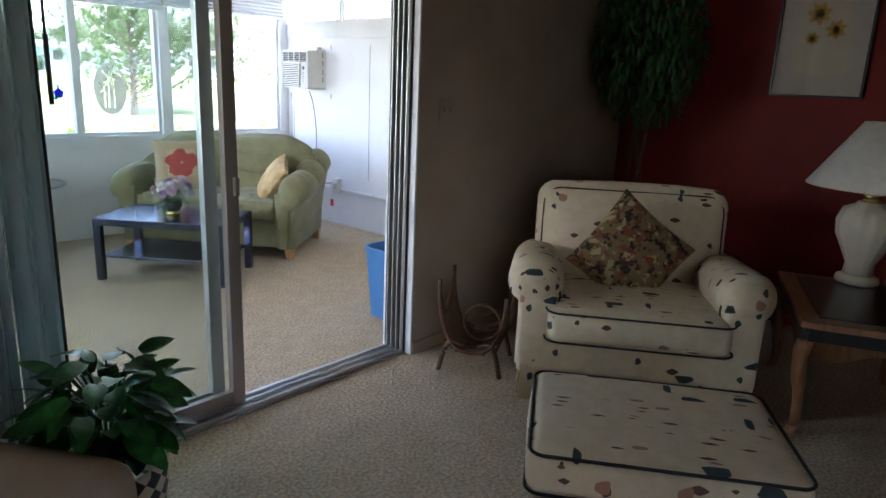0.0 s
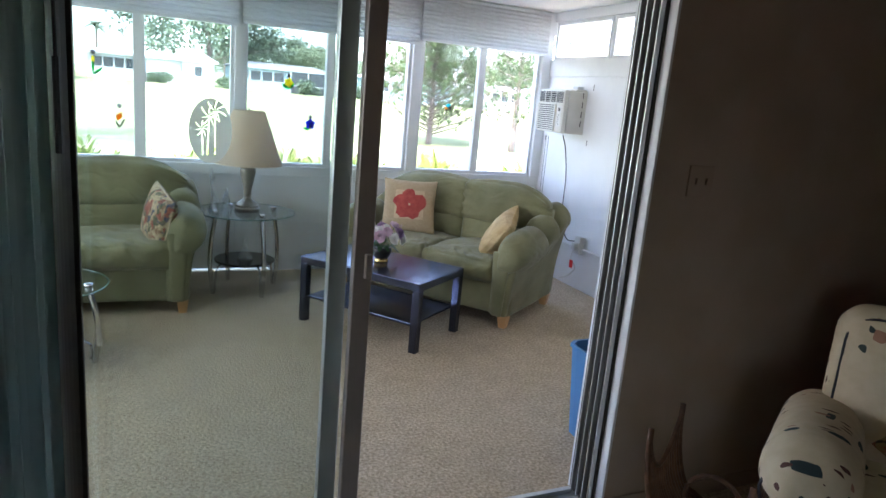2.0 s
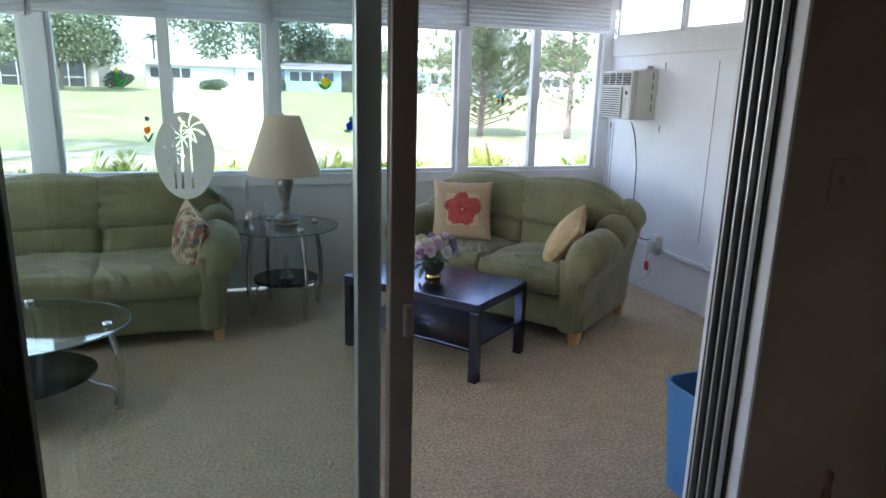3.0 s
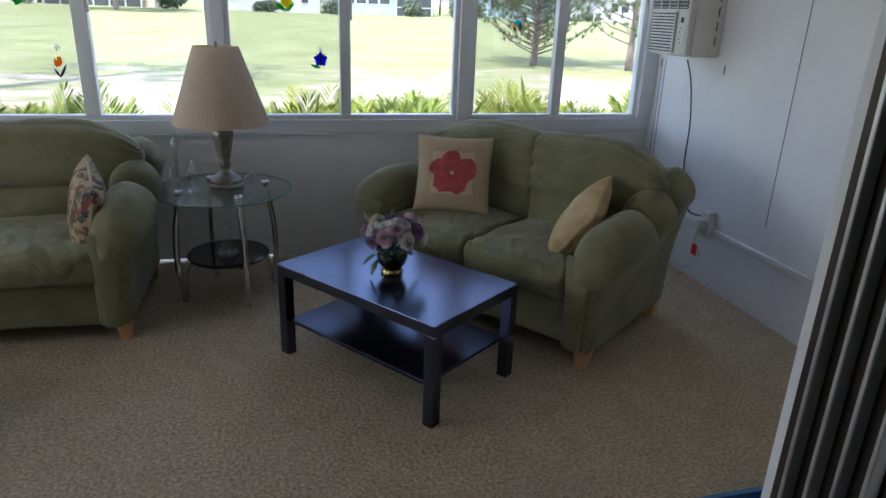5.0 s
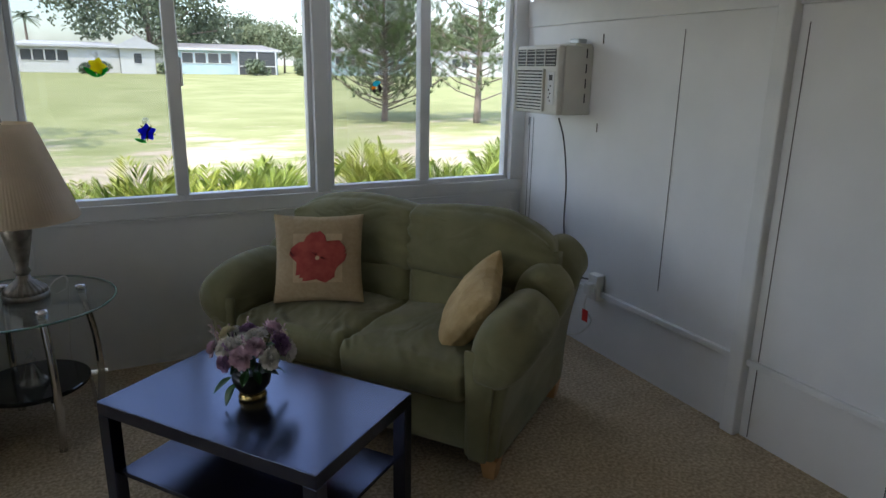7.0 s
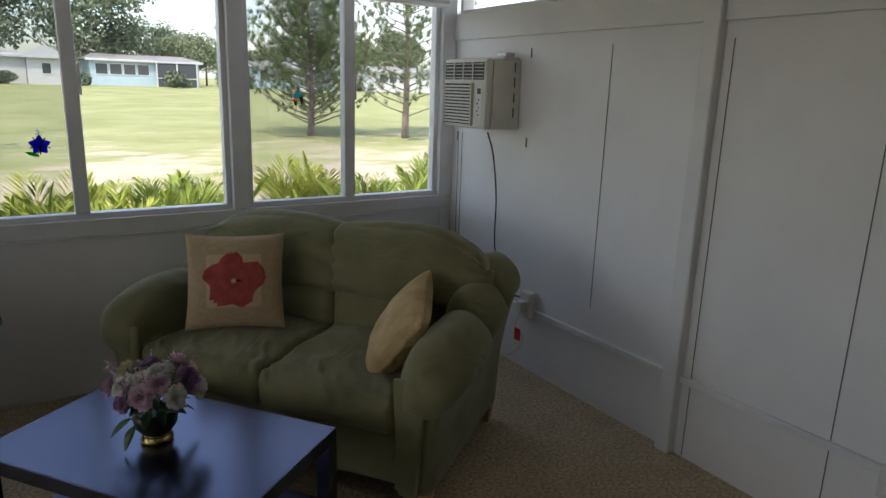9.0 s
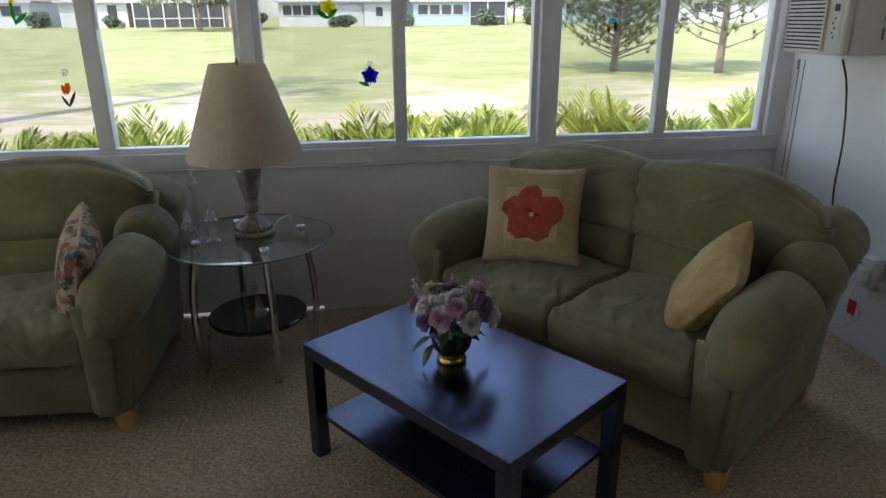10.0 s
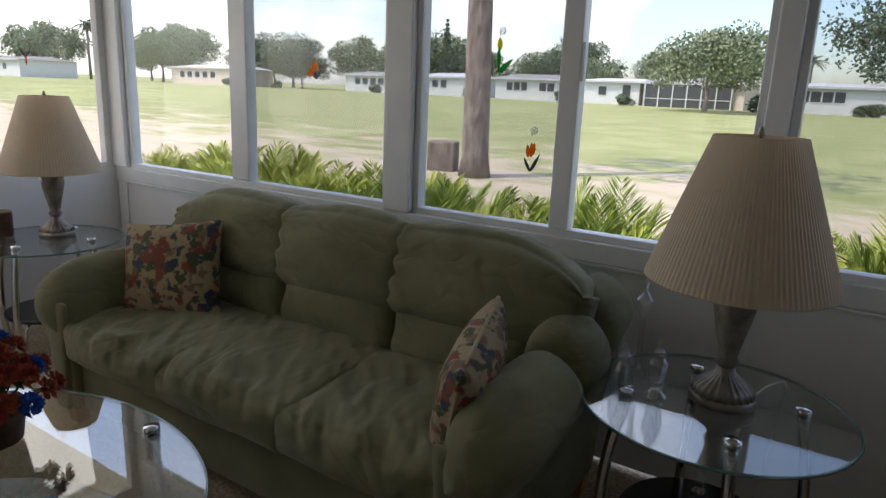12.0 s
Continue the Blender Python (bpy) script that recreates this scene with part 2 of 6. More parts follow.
def lathe(profile, n=32, bm=None, ribs=0, depth=0.0):
    """Turn (radius, height) pairs round z; ribs: flutes of that depth."""
    own = bmesh.new() if bm is None else bm
    rings = []
    for r, z in profile:
        ring = []
        for i in range(n):
            a = 2 * math.pi * i / n
            rr = r * (1 + (depth * math.cos(ribs * a) if ribs else 0))
            ring.append(own.verts.new((rr * math.cos(a), rr * math.sin(a), z)))
        rings.append(ring)
    for a, b in zip(rings, rings[1:]):
        for i in range(n):
            own.faces.new((a[i], a[(i + 1) % n], b[(i + 1) % n], b[i]))
    if profile[0][0] > 1e-4:
        own.faces.new(rings[0][::-1])
    if profile[-1][0] > 1e-4:
        own.faces.new(rings[-1])
    return own


def tube(path, r, n=8, bm=None, closed=False):
    """A round bar along points; r is a number or one per point."""
    own = bmesh.new() if bm is None else bm
    pts = [Vector(p) for p in path]
    rings = []
    k = len(pts)
    for i, p in enumerate(pts):
        if closed:
            d = (pts[(i + 1) % k] - pts[i - 1]).normalized()
        else:
            d = (pts[min(i + 1, k - 1)] - pts[max(i - 1, 0)]).normalized()
        up = Vector((0, 0, 1)) if abs(d.z) < 0.95 else Vector((1, 0, 0))
        u = d.cross(up).normalized()
        v = d.cross(u).normalized()
        rr = r[i] if isinstance(r, (list, tuple)) else r
        rings.append([own.verts.new(p + u * rr * math.cos(2 * math.pi * j / n) + v * rr * math.sin(2 * math.pi * j / n)) for j in range(n)])
    m = k if closed else k - 1
    for i in range(m):
        a, b = rings[i], rings[(i + 1) % k]
        for j in range(n):
            own.faces.new((a[j], b[j], b[(j + 1) % n], a[(j + 1) % n]))
    if not closed:
        own.faces.new(rings[0])
        own.faces.new(rings[-1][::-1])
    return own


def curve_pts(pts, steps=8):
    """Catmull-Rom through points."""
    p = [Vector(a) for a in pts]
    p = [p[0] * 2 - p[1]] + p + [p[-1] * 2 - p[-2]]
    out = []
    for i in range(1, len(p) - 2):
        for s in range(steps):
            t = s / steps
            out.append(0.5 * ((2 * p[i]) + (p[i + 1] - p[i - 1]) * t + (2 * p[i - 1] - 5 * p[i] + 4 * p[i + 1] - p[i + 2]) * t * t + (3 * p[i] - p[i - 1] - 3 * p[i + 1] + p[i + 2]) * t ** 3))
    out.append(p[-2])
    return out


def soft(size, r=0.06, n=14, puff=(0, 0, 0), fold=0.0, fscale=6.0, seed=0, shape=None):
    """A padded block: rounded, swelling by puff on each axis, with folds."""
    bm = bmesh.new()
    hx, hy, hz = [s / 2 for s in size]
    idx = {}
    nx = max(4, int(n * min(1.6, size[0] / 0.4)))
    ny = max(4, int(n * min(1.6, size[1] / 0.4)))
    nz = max(4, int(n * min(1.6, size[2] / 0.4)))

    def ease(a):
        return math.sin(a * math.pi / 2) * 0.35 + a * 0.65

    def vert(i, j, k):
        if (i, j, k) in idx:
            return idx[(i, j, k)]
        u, v, w = ease(2 * i / nx - 1), ease(2 * j / ny - 1), ease(2 * k / nz - 1)
        p = Vector((u * hx, v * hy, w * hz))
        q = Vector((max(-hx + r, min(hx - r, p.x)), max(-hy + r, min(hy - r, p.y)), max(-hz + r, min(hz - r, p.z))))
        d = p - q
        if d.length > 1e-6:
            p = q + d.normalized() * r
        cu, cv, cw = 1 - u * u, 1 - v * v, 1 - w * w
        p.x += math.copysign(puff[0] * cv * cw, u) * abs(u)
        p.y += math.copysign(puff[1] * cu * cw, v) * abs(v)
        p.z += math.copysign(puff[2] * cu * cv, w) * abs(w)
        if fold:
            s = Vector((p.x * fscale * 0.6 + seed * 7.3, p.y * fscale * 0.6 + seed * 3.1, p.z * fscale + seed))
            dv = noise.noise(s) + 0.5 * noise.noise(s * 2.3)
            p += Vector((u, v, w)) * fold * dv
        if shape:
            p = Vector(shape(p, u, v, w))
        idx[(i, j, k)] = bm.verts.new(p)
        return idx[(i, j, k)]

    for i in range(nx):
        for j in range(ny):
            bm.faces.new((vert(i, j, 0), vert(i, j + 1, 0), vert(i + 1, j + 1, 0), vert(i + 1, j, 0)))
            bm.faces.new((vert(i, j, nz), vert(i + 1, j, nz), vert(i + 1, j + 1, nz), vert(i, j + 1, nz)))
    for i in range(nx):
        for k in range(nz):
            bm.faces.new((vert(i, 0, k), vert(i + 1, 0, k), vert(i + 1, 0, k + 1), vert(i, 0, k + 1)))
            bm.faces.new((vert(i, ny, k), vert(i, ny, k + 1), vert(i + 1, ny, k + 1), vert(i + 1, ny, k)))
    for j in range(ny):
        for k in range(nz):
            bm.faces.new((vert(0, j, k), vert(0, j, k + 1), vert(0, j + 1, k + 1), vert(0, j + 1, k)))
            bm.faces.new((vert(nx, j, k), vert(nx, j + 1, k), vert(nx, j + 1, k + 1), vert(nx, j, k + 1)))
    return bm


def moved(bm, m):
    bmesh.ops.transform(bm, matrix=m, verts=bm.verts)
    return bm


def structure(name, bm, material, label="", smooth=False):
    ob = part(name, bm, material, None, "", smooth)
    return tagged(ob, label or name.replace("_", " "), kind="structure")


# large structure: the porch
W = 6.82          # inner face of the window wall
E_X = 6.94        # inner face of the wall with the air conditioner
L_X = 0.45        # inner face of the left wall
SILL, HEAD, CEIL = 0.92, 2.22, 2.42
DOOR_Y0, DOOR_Y1 = 3.09, 3.30
RED_X = 7.29

structure("floor", box((-1.5, -2.5, -0.10), (7.6, 6.885, 0)), M["carpet"], "beige speckled cut-pile carpet through both rooms")
structure("slab", box((-1.5, 6.885, -0.45), (7.5, 7.25, -0.006)), mat("concrete", (0.45, 0.44, 0.42), 0.9, rgb2=(0.55, 0.54, 0.5), scale=10, bump=0.3), "pale concrete porch slab edge outside")

wall = bmesh.new()
box((L_X - 0.1, W, 0.022), (E_X + 0.1, W + 0.025, SILL - 0.10), bm=wall)
box((2.5001, W, 0.0), (3.55, W + 0.025, 0.0215), bm=wall)
box((4.38, W, 0.0), (E_X + 0.1, W + 0.025, 0.0215), bm=wall)
box((L_X - 0.1, W, 0.0), (2.5, W + 0.025, 0.0215), bm=wall)
structure("wall_north", wall, M["porch_wall"], "white painted low wall under the porch windows")
structure("window_head", box((L_X - 0.1, W, HEAD), (E_X + 0.1, W + 0.1, CEIL)), M["porch_wall"], "white wall strip above the porch windows")
structure("window_sill", box((L_X, W - 0.012, SILL - 0.105), (E_X, W + 0.09, SILL - 0.028), 0.004), M["frame_white"], "white sill rail under the windows")
structure("sill_ledge", box((L_X + 0.02, W - 0.022, SILL - 0.118), (E_X - 0.4, W - 0.0125, SILL - 0.107), 0.002), M["frame_white"], "thin white ledge moulding under the windows")

UNITS = [(0.60, 1.51, 1.64, 2.52), (2.72, 3.35, 3.43, 4.04), (4.17, 4.80, 4.865, 5.515), (5.66, 6.20, 6.265, 6.81)]


def window_unit(name, x0, x1, x2, x3, screened):
    w = thing(name, pose(0, 0, 0), "white sliding porch window with two clear panes above the low wall", "window", "porch windows", "structure")
    bm = bmesh.new()
    f, y0, y1 = 0.028, W + 0.012, W + 0.075
    box((x0 - f, y0, SILL - f), (x3 + f, y1, SILL), 0.004, bm)
    box((x0 - f, y0, HEAD - f), (x3 + f, y1, HEAD), 0.004, bm)
    box((x0 - f, y0 + 0.001, SILL), (x0, y1 - 0.001, HEAD - f), 0.004, bm)
    box((x3, y0 + 0.001, SILL), (x3 + f, y1 - 0.001, HEAD - f), 0.004, bm)
    part("window_frame", bm, M["frame_white"], w)
    part("mullion", box((x1, y0 - 0.008, SILL + 0.001), (x2, y1 - 0.004, HEAD - f - 0.001), 0.006), M["frame_white"], w)
    part("latch", box((x2 + 0.002, y0 - 0.006, 1.48), (x2 + 0.012, y0 + 0.02, 1.62), 0.004), M["frame_white"], w)
    for a, b, yy in ((x0, x1, W + 0.035), (x2, x3, W + 0.05)):
        p = part("pane", box((a, yy, SILL), (b, yy + 0.004, HEAD - f)), M["glass"], w, "clear window glass")
        p.visible_shadow = False
    a, b = (x2, x3) if screened else (x0, x1)
    bm = bmesh.new()
    vs = [bm.verts.new(p) for p in ((a, W + 0.064, SILL), (b, W + 0.064, SILL), (b, W + 0.064, HEAD - f), (a, W + 0.064, HEAD - f))]
    bm.faces.new(vs)
    part("insect_screen", bm, M["screen"], w, "fine grey insect screen")
    return w


for i, u in enumerate(UNITS):
    window_unit("window_%d" % (i + 1), *u, i == 0)
for k, (a, b) in enumerate([(L_X, 0.571), (2.549, 2.691), (4.069, 4.141), (5.544, 5.631), (6.839, E_X)]):
    structure("post_%d" % (k + 1), box((a, W - 0.02, SILL - 0.027), (b, W + 0.085, HEAD), 0.006), M["frame_white"], "white wooden window post")
    structure("post_lower_%d" % (k + 1), box((a + 0.02, W - 0.009, 0.03), (b - 0.02, W - 0.001, SILL - 0.12), 0.002), M["porch_wall"], "white batten on the low wall")

# cellular shades hanging in the window heads
for a, b, zb in ((0.58, 2.60, 1.935), (2.64, 4.09, 1.96), (4.12, 5.575, 1.985), (5.60, 6.86, 2.025)):
    sh = thing("window_shade", pose((a + b) / 2, W - 0.045, zb), "raised off-white pleated cellular shade over the window", "window shade", "porch window shades")
    h = (b - a) / 2
    bm = bmesh.new()
    n = 22
    prev = None
    for i in range(n + 1):
        z = 0.022 + (CEIL - 0.024 - zb) * i / n
        yy = -0.012 if i % 2 else 0.004
        cur = [bm.verts.new((-h, yy, z)), bm.verts.new((h, yy, z)), bm.verts.new((h, 0.028 - yy, z)), bm.verts.new((-h, 0.028 - yy, z))]
        if prev:
            for j in range(4):
                bm.faces.new((prev[j], prev[(j + 1) % 4], cur[(j + 1) % 4], cur[j]))
        prev = cur
    part("pleats", bm, M["shade_cell"], sh)
    part("bottom_rail", box((-h, -0.014, 0), (h, 0.03, 0.021), 0.004), M["frame_white"], sh)

# left end wall with its window
lw = bmesh.new()
box((L_X - 0.1, DOOR_Y1, 0), (L_X, W - 0.001, SILL - 0.03), bm=lw)
box((L_X - 0.1, DOOR_Y1, HEAD), (L_X, W - 0.001, CEIL), bm=lw)
box((L_X - 0.1, DOOR_Y1, SILL - 0.03), (L_X, 3.6, HEAD), bm=lw)
box((L_X - 0.1, 6.80, SILL - 0.03), (L_X, W - 0.001, HEAD), bm=lw)
structure("wall_west", lw, M["porch_wall"], "white painted end wall with a window")
w = thing("window_5", pose(0, 0, 0), "white framed end window looking on the lawn", "window", "porch windows", "structure")
bm = bmesh.new()
box((L_X - 0.07, 3.6, SILL - 0.03), (L_X - 0.01, 6.8, SILL), 0.004, bm)
box((L_X - 0.07, 3.6, HEAD - 0.03), (L_X - 0.01, 6.8, HEAD), 0.004, bm)
for y in (3.6, 4.62, 5.66, 6.76):
    box((L_X - 0.071, y, SILL), (L_X - 0.009, y + 0.04, HEAD - 0.03), 0.004, bm)
part("window_frame", bm, M["frame_white"], w)
for y in (3.64, 4.66, 5.70):
    p = part("pane", box((L_X - 0.045, y, SILL), (L_X - 0.041, y + (0.98 if y < 4.6 else 1.0 if y < 5 else 1.06), HEAD - 0.03)), M["glass"], w)
    p.visible_shadow = False

# right wall: panels, rail, transom windows
ew = bmesh.new()
box((E_X, 5.012, 0), (E_X + 0.1, W + 0.06, 1.99), bm=ew)
box((E_X, DOOR_Y1, 0), (E_X + 0.1, 4.934, 1.99), bm=ew)
box((E_X, DOOR_Y1, 2.34), (E_X + 0.1, W + 0.06, CEIL), bm=ew)
structure("wall_east", ew, M["porch_wall"], "white panelled wall carrying the air conditioner")
structure("post_6", box((E_X - 0.045, 4.935, 0), (E_X + 0.1, 5.011, CEIL - 0.001), 0.008), M["frame_white"], "white boxed post with screws")
for k, (a, b) in enumerate([(5.012, W - 0.024), (DOOR_Y1 + 0.002, 4.934)]):
    structure("panel_rail_%d" % (k + 1), box((E_X - 0.018, a, 1.845), (E_X - 0.001, b, 1.995), 0.004), M["frame_white"], "white ledge rail under the transom windows")
    structure("conduit_%d" % (k + 1), box((E_X - 0.024, a, 0.345), (E_X - 0.001, b, 0.375), 0.004), M["frame_white"], "white surface-mounted cable trunking")
for k, y in enumerate((6.74, 6.70, 5.51, 4.89, 4.30, 3.70)):
    structure("panel_joint_%d" % (k + 1), box((E_X - 0.0025, y, 0.01 if y < 5.5 or y > 6 else 0.51), (E_X - 0.0005, y + 0.0035, 1.78 if y < 6 else 1.3)), M["groove"], "dark joint between wall panels")
tw = [(5.98, 6.76), (5.06, 5.90), (4.2, 4.88), (3.4, 4.14)]
for a, b in tw:
    w = thing("window_6", pose(0, 0, 0), "white framed transom window high in the wall", "window", "transom windows", "structure")
    bm = bmesh.new()
    box((E_X + 0.01, a, 1.992), (E_X + 0.08, b, 2.02), 0.003, bm)
    box((E_X + 0.01, a, 2.31), (E_X + 0.08, b, 2.338), 0.003, bm)
    box((E_X + 0.011, a - 0.03, 1.992), (E_X + 0.079, a, 2.338), 0.003, bm)
    box((E_X + 0.011, b, 1.992), (E_X + 0.079, b + 0.03, 2.338), 0.003, bm)
    part("window_frame", bm, M["frame_white"], w)
    p = part("pane", box((E_X + 0.04, a, 2.02), (E_X + 0.044, b, 2.31)), M["glass"], w)
    p.visible_shadow = False

structure("ceiling", box((-1.6, -2.6, CEIL), (7.43, 7.00, CEIL + 0.12)), M["ceiling"], "off-white ceiling and eaves")

structure("downspout", tube(curve_pts([(7.25, 7.125, 0.3), (7.25, 7.125, 2.175), (7.25, 7.15, 2.339), (7.25, 7.008, 2.406), (7.25, 6.735, 2.408), (7.25, 6.46, 2.407)], 4), 0.035, 12), M["frame_white"], "white downspout bending outside the transom window", smooth=True)

# wall between the rooms, with the sliding door opening
OPEN_X0, OPEN_X1, OPEN_Z = 3.16, 5.085, 2.05
dw = bmesh.new()
box((OPEN_X1, DOOR_Y0, 0), (RED_X, DOOR_Y1, CEIL), bm=dw)
box((-1.4, DOOR_Y0, 0), (OPEN_X0, DOOR_Y1, CEIL), bm=dw)
box((OPEN_X0, DOOR_Y0, OPEN_Z), (OPEN_X1, DOOR_Y1, CEIL), bm=dw)
structure("wall_middle", dw, M["room_wall"], "beige wall between living room and porch")
# unseen white panel, added to bounce daylight onto the low wall and sofas
structure("wall_middle_bounce", box((L_X + 0.001, DOOR_Y1 + 0.002, 0.001), (OPEN_X0 - 0.001, DOOR_Y1 + 0.014, CEIL - 0.001)), M["porch_wall"], "unseen white panel on the middle wall's porch side, added to bounce light")
structure("wall_red", box((RED_X, -2.4, 0), (RED_X + 0.12, DOOR_Y1, CEIL)), M["red_wall"], "deep red painted living room wall")
# back wall is never in view; its opening is assumed, sized to light the room
sw = bmesh.new()
box((-1.4, -2.5, 0), (0.2, -2.4, CEIL), bm=sw)
box((0.2, -2.5, 0), (1.35, -2.4, 0.95), bm=sw)
box((0.2, -2.5, 2.0), (1.35, -2.4, CEIL), bm=sw)
box((1.35, -2.5, 0), (RED_X + 0.12, -2.4, CEIL), bm=sw)
structure("wall_south", sw, M["room_wall"], "unseen beige back wall of the living room with an assumed window opening")
structure("wall_west_room", box((-1.5, -2.5, 0), (-1.4, DOOR_Y1, CEIL)), M["room_wall"], "beige side wall of the living room")
structure("door_casing", box((OPEN_X1 - 0.012, DOOR_Y0 - 0.006, 0), (OPEN_X1 + 0.001, DOOR_Y1 + 0.004, OPEN_Z), 0.003), M["frame_white"], "white painted reveal beside the sliding door")
structure("baseboard", box((OPEN_X1 + 0.004, DOOR_Y0 - 0.012, 0), (RED_X - 0.002, DOOR_Y0 - 0.001, 0.07), 0.003), M["room_wall"], "beige painted baseboard")

# sliding glass door
sd = thing("door_1", pose(0, 0, 0), "aluminium sliding glass door, standing half open, on a floor track", "sliding door", kind="structure")
bm = bmesh.new()
for k in range(4):
    y = 3.13 + k * 0.036
    box((OPEN_X1 - 0.045, y, 0.02), (OPEN_X1 - 0.0245, y + 0.007, OPEN_Z), 0.002, bm)
part("jamb_channel", box((OPEN_X1 - 0.024, 3.125, 0.0), (OPEN_X1 - 0.0125, 3.275, OPEN_Z)), M["bronze"], sd, "dark channel of the door jamb")
part("door_jamb", bm, M["aluminium"], sd)
bm = bmesh.new()
box((OPEN_X0, 3.12, 0.0), (OPEN_X1 - 0.0125, 3.28, 0.012), bm=bm)
for y in (3.13, 3.185, 3.235):
    box((OPEN_X0, y, 0.012), (OPEN_X1 - 0.046, y + 0.008, 0.03), 0.001, bm)
part("floor_track", bm, M["aluminium"], sd)
part("head_track", box((OPEN_X0, 3.12, OPEN_Z - 0.04), (OPEN_X1 - 0.046, 3.28, OPEN_Z - 0.001), 0.002), M["aluminium"], sd)


def door_leaf(name, x0, x1, y, mat_l, mat_r):
    bm = bmesh.new()
    box((x0 + 0.045, y, 0.031), (x1 - 0.06, y + 0.032, 0.10), 0.003, bm)
    box((x0 + 0.045, y, OPEN_Z - 0.10), (x1 - 0.06, y + 0.032, OPEN_Z - 0.042), 0.003, bm)
    part("rail", bm, M["stile"], sd)
    part("stile", box((x0, y - 0.004, 0.031), (x0 + 0.045, y + 0.036, OPEN_Z - 0.042), 0.004), mat_l, sd)
    part("stile", box((x1 - 0.06, y - 0.004, 0.031), (x1, y + 0.036, OPEN_Z - 0.042), 0.004), mat_r, sd)
    p = part("pane", box((x0 + 0.045, y + 0.013, 0.10), (x1 - 0.06, y + 0.019, OPEN_Z - 0.10)), M["door_glass"], sd, "faintly green door glass")
    p.visible_shadow = False


door_leaf("fixed_leaf", 3.20, 4.035, 3.235, M["bronze"], M["aluminium"])
door_leaf("sliding_leaf", 3.25, 4.10, 3.175, M["bronze"], M["stile"])
part("handle", box((4.07, 3.150, 0.98), (4.095, 3.17, 1.06), 0.006), M["stile"], sd)

# sofas
def arm_pillow(y0, y1, h0, h1, inset=0.0, seed=0, wide=1.0):
    """One stuffed section of a rolled arm, x outwards from the seat."""
    bm = bmesh.new()
    rings, n = [], 26
    for i in range(n + 1):
        t = math.sin((i / n * 2 - 1) * math.pi / 2)
        y = (y0 + y1) / 2 + (y1 - y0) / 2 * t
        h = h0 + (h1 - h0) * (t + 1) / 2 + 0.018 * (1 - t * t)
        k = max(0.02, 1 - abs(t) ** 4) ** 0.34
        ctl = [(0.004, 0.39), (0.000, h - 0.17), (0.022, h - 0.055), (0.095, h), (0.175, h - 0.016), (0.240, h - 0.078), (0.256, h - 0.150), (0.222, h - 0.225), (0.134, 0.39)]
        ctl = [(x * (wide if x > 0.1 else 1), z) for x, z in ctl]
        pts = curve_pts([(p[0], 0, p[1]) for p in ctl + ctl[:1]], 5)[:-1]
        cx, cz = 0.115, h - 0.17
        ring = []
        for p in pts:
            v = Vector((cx + (p.x - cx) * k - inset * (t + 1) / 2, y, cz + (p.z - cz) * k))
            d = noise.noise(Vector((v.x * 6, v.y * 9 + seed, v.z * 6))) * 0.010 + noise.noise(Vector((v.x * 16, v.y * 34 + seed, v.z * 12))) * 0.006 * abs(t) ** 3
            v += Vector((v.x - cx, 0, v.z - cz)).normalized() * d
            ring.append(bm.verts.new(v))
        rings.append(ring)
    m = len(rings[0])
    for p, q in zip(rings, rings[1:]):
        for j in range(m):
            bm.faces.new((p[j], p[(j + 1) % m], q[(j + 1) % m], q[j]))
    bm.faces.new(rings[0][::-1])
    bm.faces.new(rings[-1])
    return bm


